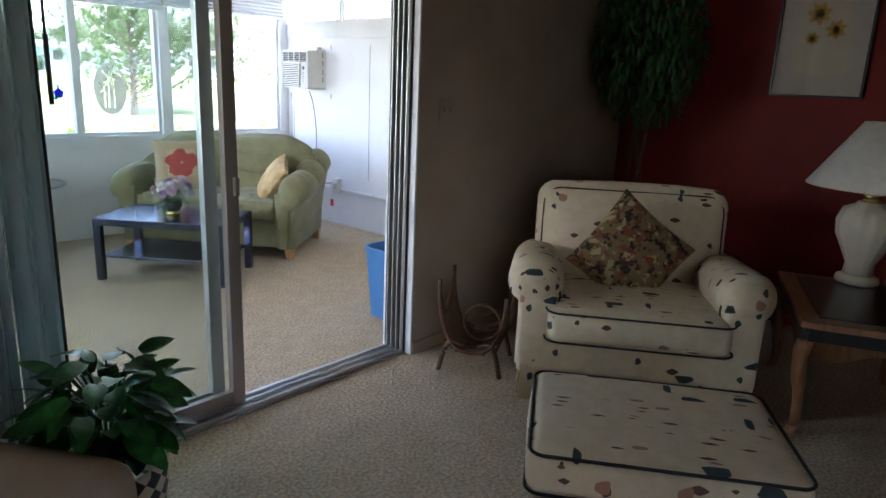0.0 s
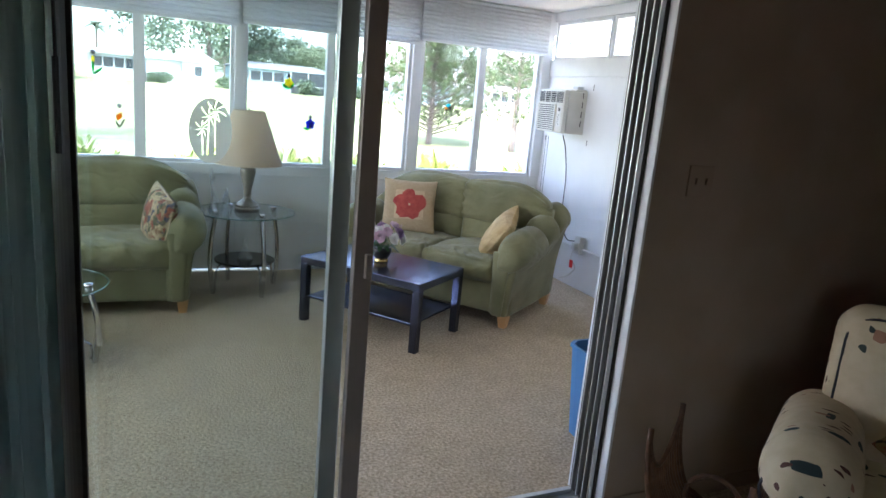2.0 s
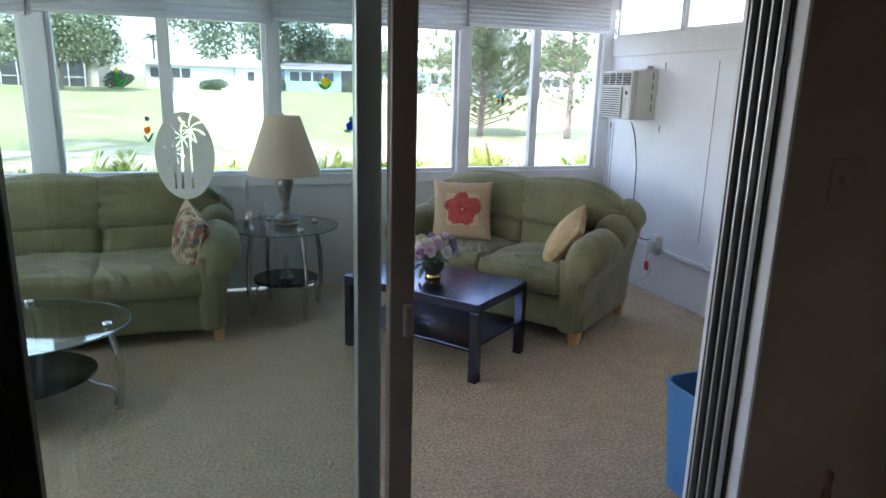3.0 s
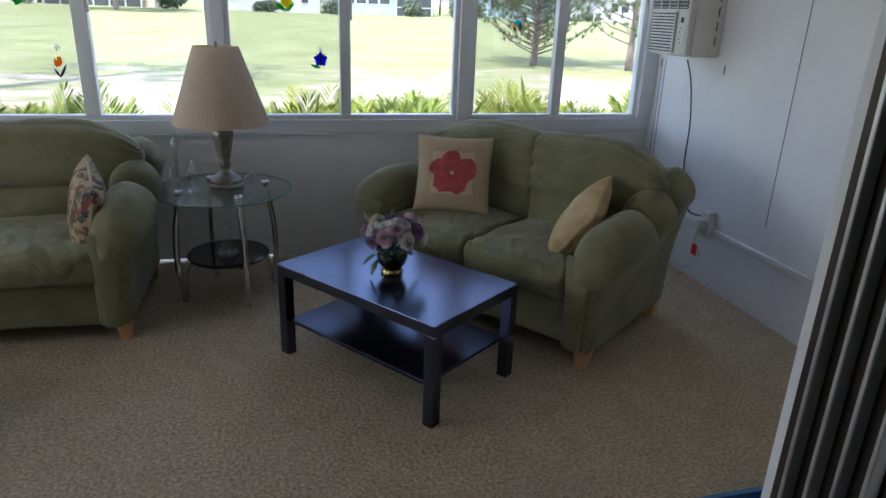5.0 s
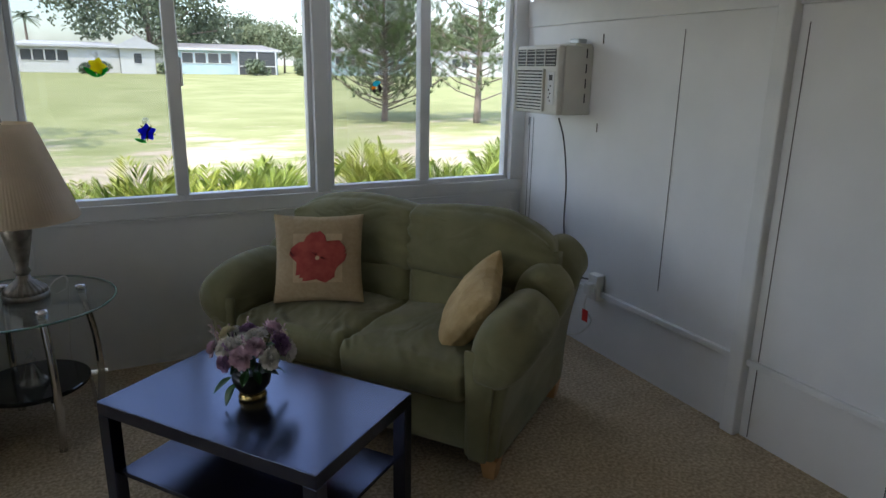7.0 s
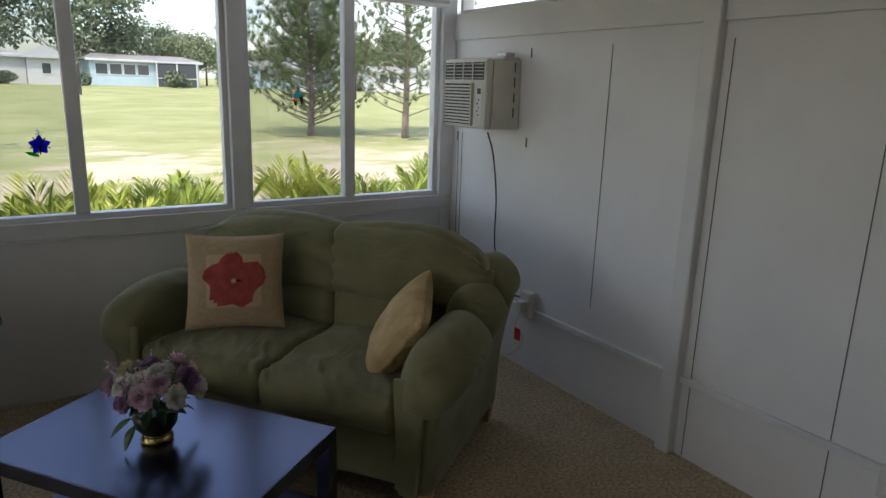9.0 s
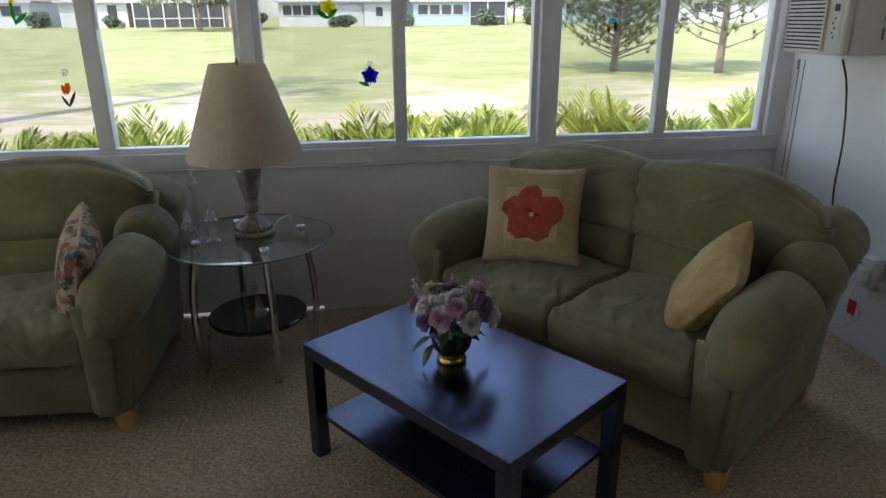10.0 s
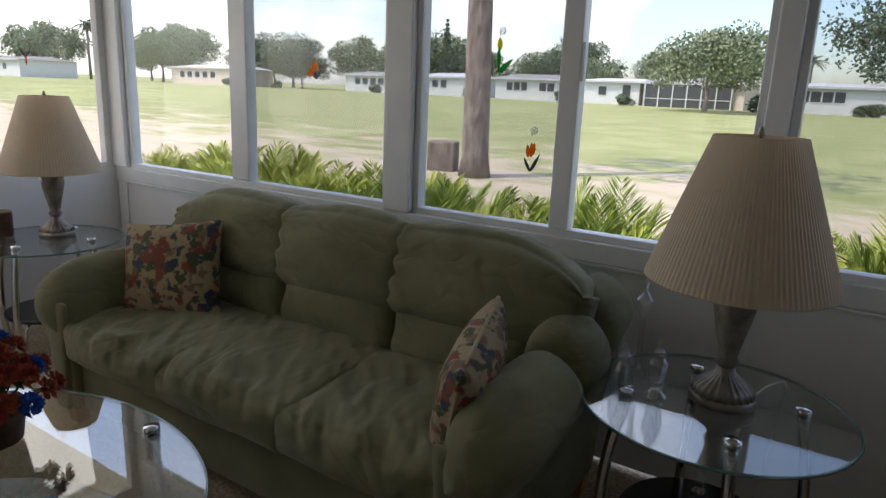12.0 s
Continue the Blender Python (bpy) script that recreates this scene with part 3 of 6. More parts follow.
def sofa(name, m, width, seats, label, group=""):
    s = thing(name, m, label, "sofa", group)
    D, hw, arm = 0.94, width / 2, 0.265
    inner = width - 2 * arm
    part("base", moved(soft((width - 0.24, D - 0.10, 0.27), 0.025, 12, fold=0.004), pose(0, 0.0, 0.22)), M["sage_plain"], s, smooth=True)
    for sx in (-1, 1):
        def lean(p, u, v, w, sx=sx):
            t, up = (v + 1) / 2, (w + 1) / 2
            out = (0.050 + 0.045 * t) * up * up * (1 if u * sx > 0 else 0)
            return (p.x + sx * out, p.y - 0.03 * up * t, p.z + up * (0.25 * t + 0.02))
        part("arm_panel", moved(soft((0.138, D - 0.03, 0.37), 0.024, 18, fold=0.0025, seed=3 + sx, shape=lean), pose(sx * (hw - arm + 0.068), -0.005, 0.275)), M["sage_plain"], s, smooth=True)
        part("front_panel", moved(soft((0.130, 0.03, 0.46), 0.013, 12, shape=lambda p, u, v, w: (p.x * (0.82 + 0.22 * w), p.y, p.z)), pose(sx * (hw - arm + 0.068), -D / 2 + 0.004, 0.325)), M["sage_plain"], s, smooth=True)
        for q, (a, b, h0, h1, ins) in enumerate([(-D / 2 - 0.03, 0.03, 0.665, 0.705, 0.0), (-0.02, 0.23, 0.728, 0.765, 0.01), (0.19, 0.475, 0.792, 0.845, 0.01)]):
            bm = arm_pillow(a, b, h0, h1, ins, q * 3.7 + sx, (1.0, 0.97, 0.94)[q])
            moved(bm, Matrix.Translation((sx * (hw - arm), 0, 0)) @ Matrix.Diagonal((sx, 1, 1, 1)))
            if sx < 0:
                bmesh.ops.reverse_faces(bm, faces=bm.faces[:])
            part("arm_pillow", bm, M["sage"], s, smooth=True)
        for yy in (-D / 2 + 0.075, D / 2 - 0.09):
            ft = bmesh.new()
            bmesh.ops.create_cone(ft, cap_ends=True, segments=4, radius1=0.034, radius2=0.052, depth=0.09, matrix=pose(sx * (hw - 0.165), yy, 0.045, 0, 0, 45))
            part("foot", ft, M["blond"], s, "tapered blond wood foot")
    part("back_frame", moved(soft((width - 0.36, 0.17, 0.66), 0.06, 14, fold=0.004, shape=lambda p, u, v, w: (p.x, p.y, p.z - 0.12 * max(0, w) * abs(u) ** 3)), pose(0, D / 2 - 0.115, 0.42, -8)), M["sage_plain"], s, smooth=True)
    n = seats
    cw = inner / n
    for i in range(n):
        cx = -inner / 2 + cw * (i + 0.5)
        end = (i in (0, n - 1))
        sg = -1 if i == 0 else 1

        def seatfold(p, u, v, w, i=i):
            if w <= -0.2:
                return (p.x, p.y, p.z)
            f = min(1.0, (w + 0.2) / 0.6)
            gx = p.x + cw * i
            q = noise.noise(Vector((gx * 9 + 7 * p.y, p.y * 3.2 - gx * 2.0, width)))
            q1 = noise.noise(Vector((gx * 21 + 14 * p.y, p.y * 6 - gx * 4.0, width + 4.1)))
            q2 = noise.noise(Vector((gx * 4 - p.y * 3, p.y * 5, i + 7.7)))
            front = max(0.0, -v)
            k = (0.038 if n == 3 else 0.020) * (0.34 - abs(q)) * (0.45 + 0.75 * front) + 0.012 * (0.3 - abs(q1)) * (0.4 + front)
            return (p.x, p.y - 0.010 * front * q1 * f, p.z + (k + 0.016 * q2) * f - 0.012 * f)
        over = 0.075 if n == 3 else 0.016
        part("seat_cushion", moved(soft((cw + over, 0.68, 0.17), 0.035 if n == 3 else 0.045, 44, puff=(0.0, 0.03, 0.020 if n == 3 else 0.026), fold=0.005, fscale=5, seed=11 + i + width, shape=seatfold), pose(cx, -0.135, 0.405, 1.5)), M["sage"], s, smooth=True)

        def upper(p, u, v, w, sg=sg, end=end, i=i):
            z = p.z - (0.11 * max(0, sg * u) ** 2.2 * max(0, w) if end else 0)
            side = max(0, abs(u) - 0.45) / 0.55
            k = 0.010 * math.sin(13 * w + 6 * u + i) * side * (1 - w * w) + 0.007 * math.sin(30 * u) * max(0, w) * side
            return (p.x, p.y + k, z + 0.02 * (1 - u * u) * w)
        bw = cw + (0.20 if end else 0.10)
        off = (sg * 0.062 if end else 0)
        part("back_cushion", moved(soft((bw, 0.23, 0.32), 0.065, 26, puff=(0, 0.045, 0.02), fold=0.007, fscale=7, seed=21 + i + width, shape=upper), pose(cx + off, 0.235, 0.765, -14)), M["sage"], s, smooth=True)
        part("lumbar_cushion", moved(soft((cw + 0.02, 0.20, 0.25), 0.07, 18, puff=(0, 0.03, 0.0), fold=0.010, seed=31 + i + width), pose(cx, 0.195, 0.545, -10)), M["sage"], s, smooth=True)
    return s


LS = pose(5.665, 5.925, 0, 0, 0, -53.6)
sofa("loveseat", LS, 1.69, 2, "sage green two-seat sofa with pillow arms, set across the corner")
sofa("sofa", pose(2.685, 6.20, 0), 2.26, 3, "long sage green three-seat sofa with pillow arms under the windows")


# black-brown coffee table
def coffee_table(m):
    t = thing("coffee_table", m, "black-brown rectangular coffee table with square legs and a lower shelf", "coffee table")
    L, Wd, H = 0.935, 0.57, 0.45
    part("tabletop", box((-L / 2, -Wd / 2, H - 0.05), (L / 2, Wd / 2, H), 0.003), M["black_brown"], t)
    for x in (-1, 1):
        for y in (-1, 1):
            part("leg", box((min(x * L / 2, x * (L / 2 - 0.05)), min(y * Wd / 2, y * (Wd / 2 - 0.05)), 0), (max(x * L / 2, x * (L / 2 - 0.05)), max(y * Wd / 2, y * (Wd / 2 - 0.05)), H - 0.0505), 0.002), M["black_brown"], t)
    part("shelf", box((-L / 2 + 0.051, -Wd / 2 + 0.02, 0.165), (L / 2 - 0.051, Wd / 2 - 0.02, 0.183), 0.002), M["black_brown"], t)
    return t


CT = pose(4.886, 5.334, 0, 0, 0, -52.8)
coffee_table(CT)


# glass end table with bowed chrome legs
def oval(bm, k):
    return moved(bm, Matrix.Diagonal((1, k, 1, 1)))


def end_table(m, label, R=0.36, top=0.60, shelf_r=0.215, shelf_z=0.22, turn=0.0, legs=4, k=1.0, leg_r=0.255):
    t = thing("end_table", m, label, "end table", "glass end tables")
    g = part("tabletop", oval(lathe([(R - 0.003, top + 0.001), (R - 0.003, top + 0.008)], 64), k), [M["table_glass"]], t, "clear glass top with a green edge")
    g.visible_shadow = False
    rim = bmesh.new()
    tube([(R * math.cos(a * math.pi / 36), R * k * math.sin(a * math.pi / 36), top + 0.0045) for a in range(72)], 0.0045, 6, rim, True)
    part("rim", rim, M["glass_rim"], t)
    part("shelf", oval(lathe([(shelf_r, shelf_z), (shelf_r + 0.006, shelf_z + 0.006), (shelf_r + 0.006, shelf_z + 0.016), (shelf_r, shelf_z + 0.02)], 48), k), M["black_gloss"], t)
    for q in range(legs):
        a = radians(turn + 360 / legs * q)
        c, s_ = math.cos(a), math.sin(a) * k
        prof = [(leg_r, 0), (leg_r + 0.022, top * 0.33), (leg_r + 0.015, top * 0.66), (leg_r - 0.02, top)]
        part("leg", tube(curve_pts([(r * c, r * s_, z) for r, z in prof], 5), 0.0165, 10), M["chrome"], t, "bowed chrome tube leg", smooth=True)
        arm = [((shelf_r - 0.03) * c, (shelf_r - 0.03) * s_, shelf_z - 0.004), ((shelf_r + 0.005) * c, (shelf_r + 0.005) * s_, shelf_z - 0.03), ((leg_r - 0.02) * c, (leg_r - 0.02) * s_, 0.10), ((leg_r - 0.019) * c, (leg_r - 0.019) * s_, 0.02)]
        part("strut", tube(curve_pts(arm, 4), 0.008, 8), M["chrome"], t, smooth=True)
        cap = lathe([(0.022, top + 0.0095), (0.024, top + 0.014), (0.022, top + 0.026), (0.001, top + 0.027)], 20)
        part("cap", moved(cap, pose((leg_r - 0.02) * c, (leg_r - 0.02) * s_, 0)), M["chrome"], t, smooth=True)
    return t


end_table(pose(4.11, 6.30, 0), "round glass end table, chrome legs, black shelf, beside the sofa arm", turn=-68)
end_table(pose(0.90, 6.14, 0), "round glass end table with chrome legs at the sofa's far end", turn=-60)
end_table(pose(2.63, 5.11, 0), "low oval glass coffee table with chrome legs before the long sofa", R=0.62, top=0.42, shelf_r=0.45, shelf_z=0.17, turn=-12, k=0.70, leg_r=0.56)


# table lamp with pleated shade
def table_lamp(m, label, h=0.70, group="pleated table lamps"):
    l = thing("table_lamp", m, label, "table lamp", group)
    k = h / 0.70
    part("lamp_base", lathe([(0.085 * k, 0), (0.088 * k, 0.012), (0.084 * k, 0.025)], 40), M["lamp_metal"], l, smooth=True)
    part("lamp_foot", lathe([(0.083 * k, 0.026), (0.075 * k, 0.045), (0.045 * k, 0.068), (0.026 * k, 0.085), (0.024 * k, 0.10)], 96, ribs=24, depth=0.035), M["lamp_metal"], l, smooth=True)
    part("lamp_stem", lathe([(r * k, z * k) for r, z in [(0.022, 0.10), (0.032, 0.115), (0.024, 0.13), (0.030, 0.16), (0.044, 0.22), (0.056, 0.28), (0.052, 0.31), (0.030, 0.325), (0.030, 0.335)]], 32), M["lamp_metal"], l, smooth=True)
    part("shade", lathe([(0.237, 0.335), (0.239, 0.340), (0.232, 0.36), (0.112, 0.708), (0.110, 0.714), (0.108, 0.714), (0.230, 0.36), (0.235, 0.337)], 432, ribs=108, depth=0.004), M["lampshade"], l, "pleated beige fabric shade")
    part("finial", lathe([(0.004, 0.33 * k), (0.004, 0.715), (0.009, 0.718), (0.006, 0.733), (0.001, 0.74)], 12), M["lamp_metal"], l)
    return l


table_lamp(pose(4.125, 6.335, 0.609) @ Matrix.Scale(1.03, 4), "beige pleated table lamp, turned bronze base, on the glass table")
table_lamp(pose(0.85, 6.22, 0.609), "beige pleated table lamp, turned bronze base, on the far table")


# cushions
def blot(name, base, cols, scale=9.0):
    """Printed cloth with blotches of several colours."""
    m = mat(name, base, 0.85, bump=0.25, bscale=250)
    nt = m.node_tree
    b = nt.nodes["Principled BSDF"]
    tc = nt.nodes.new("ShaderNodeTexCoord")
    last = None
    for i, c in enumerate(cols):
        n = nt.nodes.new("ShaderNodeTexNoise")
        n.noise_dimensions = "4D"
        n.inputs["W"].default_value = i * 5.3
        n.inputs["Scale"].default_value = scale * (1 + 0.25 * i)
        r = nt.nodes.new("ShaderNodeValToRGB")
        r.color_ramp.elements[0].position, r.color_ramp.elements[1].position = 0.55, 0.60
        mx = nt.nodes.new("ShaderNodeMix")
        mx.data_type = "RGBA"
        mx.inputs[7].default_value = (*c, 1)
        if last is None:
            mx.inputs[6].default_value = (*base, 1)
        else:
            nt.links.new(last, mx.inputs[6])
        nt.links.new(tc.outputs["Object"], n.inputs["Vector"])
        nt.links.new(n.outputs["Fac"], r.inputs["Fac"])
        nt.links.new(r.outputs["Color"], mx.inputs[0])
        last = mx.outputs[2]
    nt.links.new(last, b.inputs["Base Color"])
    return m


M["hib_cloth"] = mat("hib_cloth", (0.42, 0.32, 0.20), 0.9, rgb2=(0.47, 0.37, 0.24), scale=60, bump=0.3, bscale=300)
M["hib_patch"] = mat("hib_patch", (0.55, 0.42, 0.27), 0.9, rgb2=(0.60, 0.47, 0.31), scale=60, bump=0.3, bscale=300)
M["hib_red"] = mat("hib_red", (0.36, 0.05, 0.05), 0.85, rgb2=(0.46, 0.09, 0.07), scale=25, bump=0.3, bscale=200)
M["yellow_cloth"] = mat("yellow_cloth", (0.44, 0.31, 0.14), 0.85, rgb2=(0.58, 0.43, 0.22), scale=9, bump=0.8, bscale=12)
M["floral"] = blot("floral", (0.36, 0.28, 0.16), [(0.20, 0.12, 0.06), (0.04, 0.05, 0.08), (0.22, 0.06, 0.035), (0.07, 0.08, 0.04)], 13)
M["paisley"] = blot("paisley", (0.22, 0.14, 0.06), [(0.08, 0.035, 0.015), (0.42, 0.32, 0.16), (0.03, 0.02, 0.015), (0.22, 0.06, 0.02)], 16)
M["piping"] = mat("piping", (0.02, 0.02, 0.028), 0.7)


def pillow_mesh(w, h, t, seed=0):
    def sh(p, u, v, k):
        e = max(0.0, (1 - abs(u) ** 2.6) * (1 - abs(k) ** 2.6)) ** 0.45
        c = 1 + 0.05 * (abs(u) * abs(k)) ** 3 - 0.05 * (1 - abs(u * k)) * (abs(u) ** 4 + abs(k) ** 4) / 2
        return (p.x * c, v * (t / 2 * e + 0.006) + 0.004 * noise.noise(Vector((u * 3, k * 3, seed))), p.z * c)
    return soft((w, t, h), 0.005, 26, fold=0.0, seed=seed, shape=sh)


def cushion(m, w, h, t, material, label, seed=0, piping=None):
    c = thing("cushion", m, label, "cushion")
    part("cover", pillow_mesh(w, h, t, seed), material, c, smooth=True)
    if piping:
        edge = []
        for a in range(48):
            an = 2 * math.pi * a / 48
            x, z = math.cos(an), math.sin(an)
            s_ = 1 / max(abs(x), abs(z))
            edge.append((x * s_ * w / 2 * 0.985, 0, z * s_ * h / 2 * 0.985))
        part("piping", tube(edge, 0.006, 6, closed=True), piping, c, smooth=True)
    return c


hib = cushion(pose(5.355, 6.14, 0.695, -18, 0, -22), 0.41, 0.41, 0.13, M["hib_cloth"], "square tan cushion with a red hibiscus, leaning on the loveseat", 1)
bm = bmesh.new()
n = 12
vs = [[bm.verts.new((-0.115 + 0.23 * i / n, -0.066 * max(0.0, (1 - abs((-0.115 + 0.23 * i / n) / 0.205) ** 2.6) * (1 - abs((-0.115 + 0.23 * j / n) / 0.205) ** 2.6)) ** 0.45 - 0.008, -0.115 + 0.23 * j / n)) for j in range(n + 1)] for i in range(n + 1)]
for i in range(n):
    for j in range(n):
        bm.faces.new((vs[i][j], vs[i + 1][j], vs[i + 1][j + 1], vs[i][j + 1]))
part("print_patch", bm, M["hib_patch"], hib, smooth=True)
for k in range(5):
    a0 = radians((95, 15, 165, 228, 302)[k])
    bm = bmesh.new()
    ctr = None
    rows = []
    for i in range(7):
        r = 0.006 + (0.116, 0.128, 0.124, 0.115, 0.112)[k] * i / 6
        wd = (0.060 + 0.006 * math.sin(k * 2.3)) * math.sin(math.pi * min(1, (i + 0.5) / 6.9)) ** 0.8 + 0.003 + 0.004 * math.sin(i * 2.7 + k)
        row = []
        for j in range(-3, 4):
            aa = j / 3 * wd
            x = r * math.cos(a0) - aa * math.sin(a0)
            z = r * math.sin(a0) + aa * math.cos(a0)
            wob = 0.006 * math.sin(j * 2.2 + i * 1.3 + k)
            x, z = x + wob, z + wob
            y = -0.066 * max(0.0, (1 - abs(x / 0.205) ** 2.6) * (1 - abs(z / 0.205) ** 2.6)) ** 0.45 - 0.0115 - 0.0004 * k
            row.append(bm.verts.new((x, y, z)))
        rows.append(row)
    for p, q in zip(rows, rows[1:]):
        for j in range(6):
            bm.faces.new((p[j], p[j + 1], q[j + 1], q[j]))
    part("petal_print", bm, M["hib_red"], hib, smooth=True)
part("stamen_print", moved(lathe([(0.010, 0), (0.009, 0.0012)], 14), Matrix.Translation((0, -0.0785, 0)) @ Matrix.Rotation(math.pi / 2, 4, "X")), M["hib_patch"], hib)
cushion(LS @ pose(0.455, -0.14, 0.61, 0, 36, 0) @ pose(0, 0, 0, 0, 0, 112), 0.40, 0.37, 0.15, M["yellow_cloth"], "plump yellow gold cushion leaning on the loveseat arm", 2)
cushion(pose(3.51, 5.98, 0.60, -10, 12, -75), 0.40, 0.38, 0.15, M["floral"], "floral tapestry cushion with cord edge against the sofa arm", 3, M["hib_cloth"])
cushion(pose(1.96, 6.12, 0.64, -20, -6, 26), 0.42, 0.40, 0.15, M["floral"], "square floral tapestry cushion on the long sofa", 4)


# flowers
def petal_flower(r, layers, mtl, holder, name="bloom", seed=0, cup=0.6):
    """A full ruffled bloom: cupped petals standing out all round a low dome."""
    rnd = random.Random(seed)
    bm = bmesh.new()
    n = 10 + layers * 6
    for i in range(n):
        t = (i + 0.5) / n
        el = math.pi / 2 * (1 - 1.25 * t ** (0.5 + 0.3 * cup))
        a = i * 2.39996 + rnd.uniform(-0.2, 0.2)
        L = r * (0.55 + 0.45 * t) * rnd.uniform(0.88, 1.1)
        w = L * (0.20 + 0.16 * t)
        m = Matrix.Rotation(a, 4, "Z") @ Matrix.Rotation(-el, 4, "Y") @ Matrix.Rotation(rnd.uniform(-0.5, 0.5), 4, "X")
        pts = [(0.15 * L, 0, 0), (0.65 * L, -w, 0.10 * L), (L * rnd.uniform(0.94, 1.04), -w * 0.55, 0.20 * L), (L * 0.93, 0, 0.10 * L), (L * rnd.uniform(0.94, 1.04), w * 0.55, 0.20 * L), (0.65 * L, w, 0.10 * L), (0.6 * L, 0, -0.02 * L)]
        v = [bm.verts.new(m @ Vector(p)) for p in pts]
        for q in range(6):
            bm.faces.new((v[6], v[q], v[(q + 1) % 6]))
    return bm


M["pet_white"] = mat("pet_white", (0.80, 0.77, 0.72), 0.7, rgb2=(0.86, 0.84, 0.80), scale=20)
M["pet_pink"] = mat("pet_pink", (0.58, 0.38, 0.48), 0.7, rgb2=(0.72, 0.54, 0.62), scale=20)
M["pet_violet"] = mat("pet_violet", (0.30, 0.17, 0.34), 0.7, rgb2=(0.42, 0.27, 0.45), scale=20)
M["pet_cream"] = mat("pet_cream", (0.72, 0.66, 0.42), 0.7, rgb2=(0.78, 0.72, 0.50), scale=20)
M["pet_red"] = mat("pet_red", (0.28, 0.025, 0.015), 0.7, rgb2=(0.42, 0.09, 0.03), scale=20)
M["pet_blue"] = mat("pet_blue", (0.02, 0.10, 0.45), 0.7)
M["leaf_dark"] = mat("leaf_dark", (0.012, 0.05, 0.012), 0.4, rgb2=(0.03, 0.11, 0.02), scale=14)
M["gold"] = mat("gold", (0.70, 0.52, 0.20), 0.25, 1.0)


def leaf_bm(L, Wd, droop=0.25, fold=0.25, seg=6, heart=0.0):
    bm = bmesh.new()
    prev = None
    for i in range(seg + 1):
        t = i / seg
        w = Wd / 2 * (math.sin(math.pi * min(1, t * 0.92 + 0.06)) ** 0.8) * (1 - 0.25 * t) + (heart * Wd * (1 - t) ** 4)
        if i == seg:
            w = 0.0005
        z = -droop * L * t * t
        x = L * t
        cur = (bm.verts.new((x, -w, z + fold * w)), bm.verts.new((x, 0, z)), bm.verts.new((x, w, z + fold * w)))
        if prev:
            bm.faces.new((prev[0], cur[0], cur[1], prev[1]))
            bm.faces.new((prev[1], cur[1], cur[2], prev[2]))
        prev = cur
    return bm


def shared(name, me, parent, m, label=""):
    o = new(name, me)
    o.parent = parent
    o.matrix_basis = m
    if label:
        o["label"] = label
    return o


fl = thing("flower_arrangement", CT @ pose(-0.015, -0.005, 0.4502), "silk bouquet of white, pink and violet blooms in a bowl", "flower arrangement")
bowl = part("bowl", lathe([(0.040, 0), (0.046, 0.006), (0.038, 0.018), (0.040, 0.026), (0.062, 0.055), (0.068, 0.085), (0.060, 0.105), (0.054, 0.100)], 40), M["slate"], fl, "dark glazed bowl", smooth=True)
part("gold_band", lathe([(0.047, 0.002), (0.050, 0.010), (0.044, 0.020), (0.042, 0.028), (0.046, 0.030)], 40), M["gold"], fl, smooth=True)
rnd = random.Random(4)
kinds = ["pet_white", "pet_violet", "pet_white", "pet_pink", "pet_cream", "pet_pink", "pet_white"]
for i in range(17):
    a, t = i * 2.39996, (i + 0.5) / 17
    up = 1 - 1.12 * t
    out = math.sqrt(max(0, 1 - up * up))
    k = rnd.uniform(0.78, 1.18)
    x, y, z = 0.112 * k * out * math.cos(a), 0.115 * k * out * math.sin(a), 0.172 + 0.080 * k * up
    r = rnd.uniform(0.033, 0.049)
    q = Vector((x, y, 0.09 * up + 0.02)).normalized().to_track_quat("Z", "Y").to_matrix().to_4x4()
    part("bloom", moved(petal_flower(r, 8, None, None, seed=i, cup=0.9), Matrix.Translation((x, y, z)) @ q), M[kinds[i % 7]], fl, smooth=True)
    part("stem", tube([(x * 0.2, y * 0.2, 0.08), (x * 0.6, y * 0.6, 0.08 + (z - 0.08) * 0.6), (x, y, z)], 0.002, 5), M["leaf_dark"], fl)
for i in range(13):
    a = i * 2.4 + 0.5
    bm = bmesh.new()
    for k in range(14):
        merge(bm, leaf_bm(0.010, 0.006, 0.1, 0.3, 3), Matrix.Translation((0, 0, 0.0035 * k)) @ Matrix.Rotation(k * 2.4, 4, "Z") @ Matrix.Rotation(-0.8, 4, "Y"))
    part("sprig", moved(bm, Matrix.Translation((0.098 * math.cos(a), 0.098 * math.sin(a), rnd.uniform(0.18, 0.25))) @ Matrix.Rotation(a, 4, "Z") @ Matrix.Rotation(0.6, 4, "Y")), M["pet_violet"] if i % 2 else M["pet_pink"], fl)
lm = leaf_bm(0.06, 0.035, 0.3, 0.2)
lme = bpy.data.meshes.new("leaf")
lm.to_mesh(lme)
lm.free()
lme.materials.append(M["leaf_dark"])
for i in range(26):
    a = i * 2.4
    shared("leaf", lme, fl, Matrix.Translation((0.05 * math.cos(a), 0.05 * math.sin(a), rnd.uniform(0.10, 0.19))) @ Matrix.Rotation(a, 4, "Z") @ Matrix.Rotation(rnd.uniform(-0.5, 0.5), 4, "Y"))

for a, z, tilt in ((238, 0.092, 0.35), (258, 0.075, 0.75), (60, 0.10, 0.4)):
    a = radians(a)
    shared("leaf", lme, fl, Matrix.Translation((0.070 * math.cos(a), 0.070 * math.sin(a), z)) @ Matrix.Rotation(a, 4, "Z") @ Matrix.Rotation(tilt, 4, "Y") @ Matrix.Scale(1.25, 4))

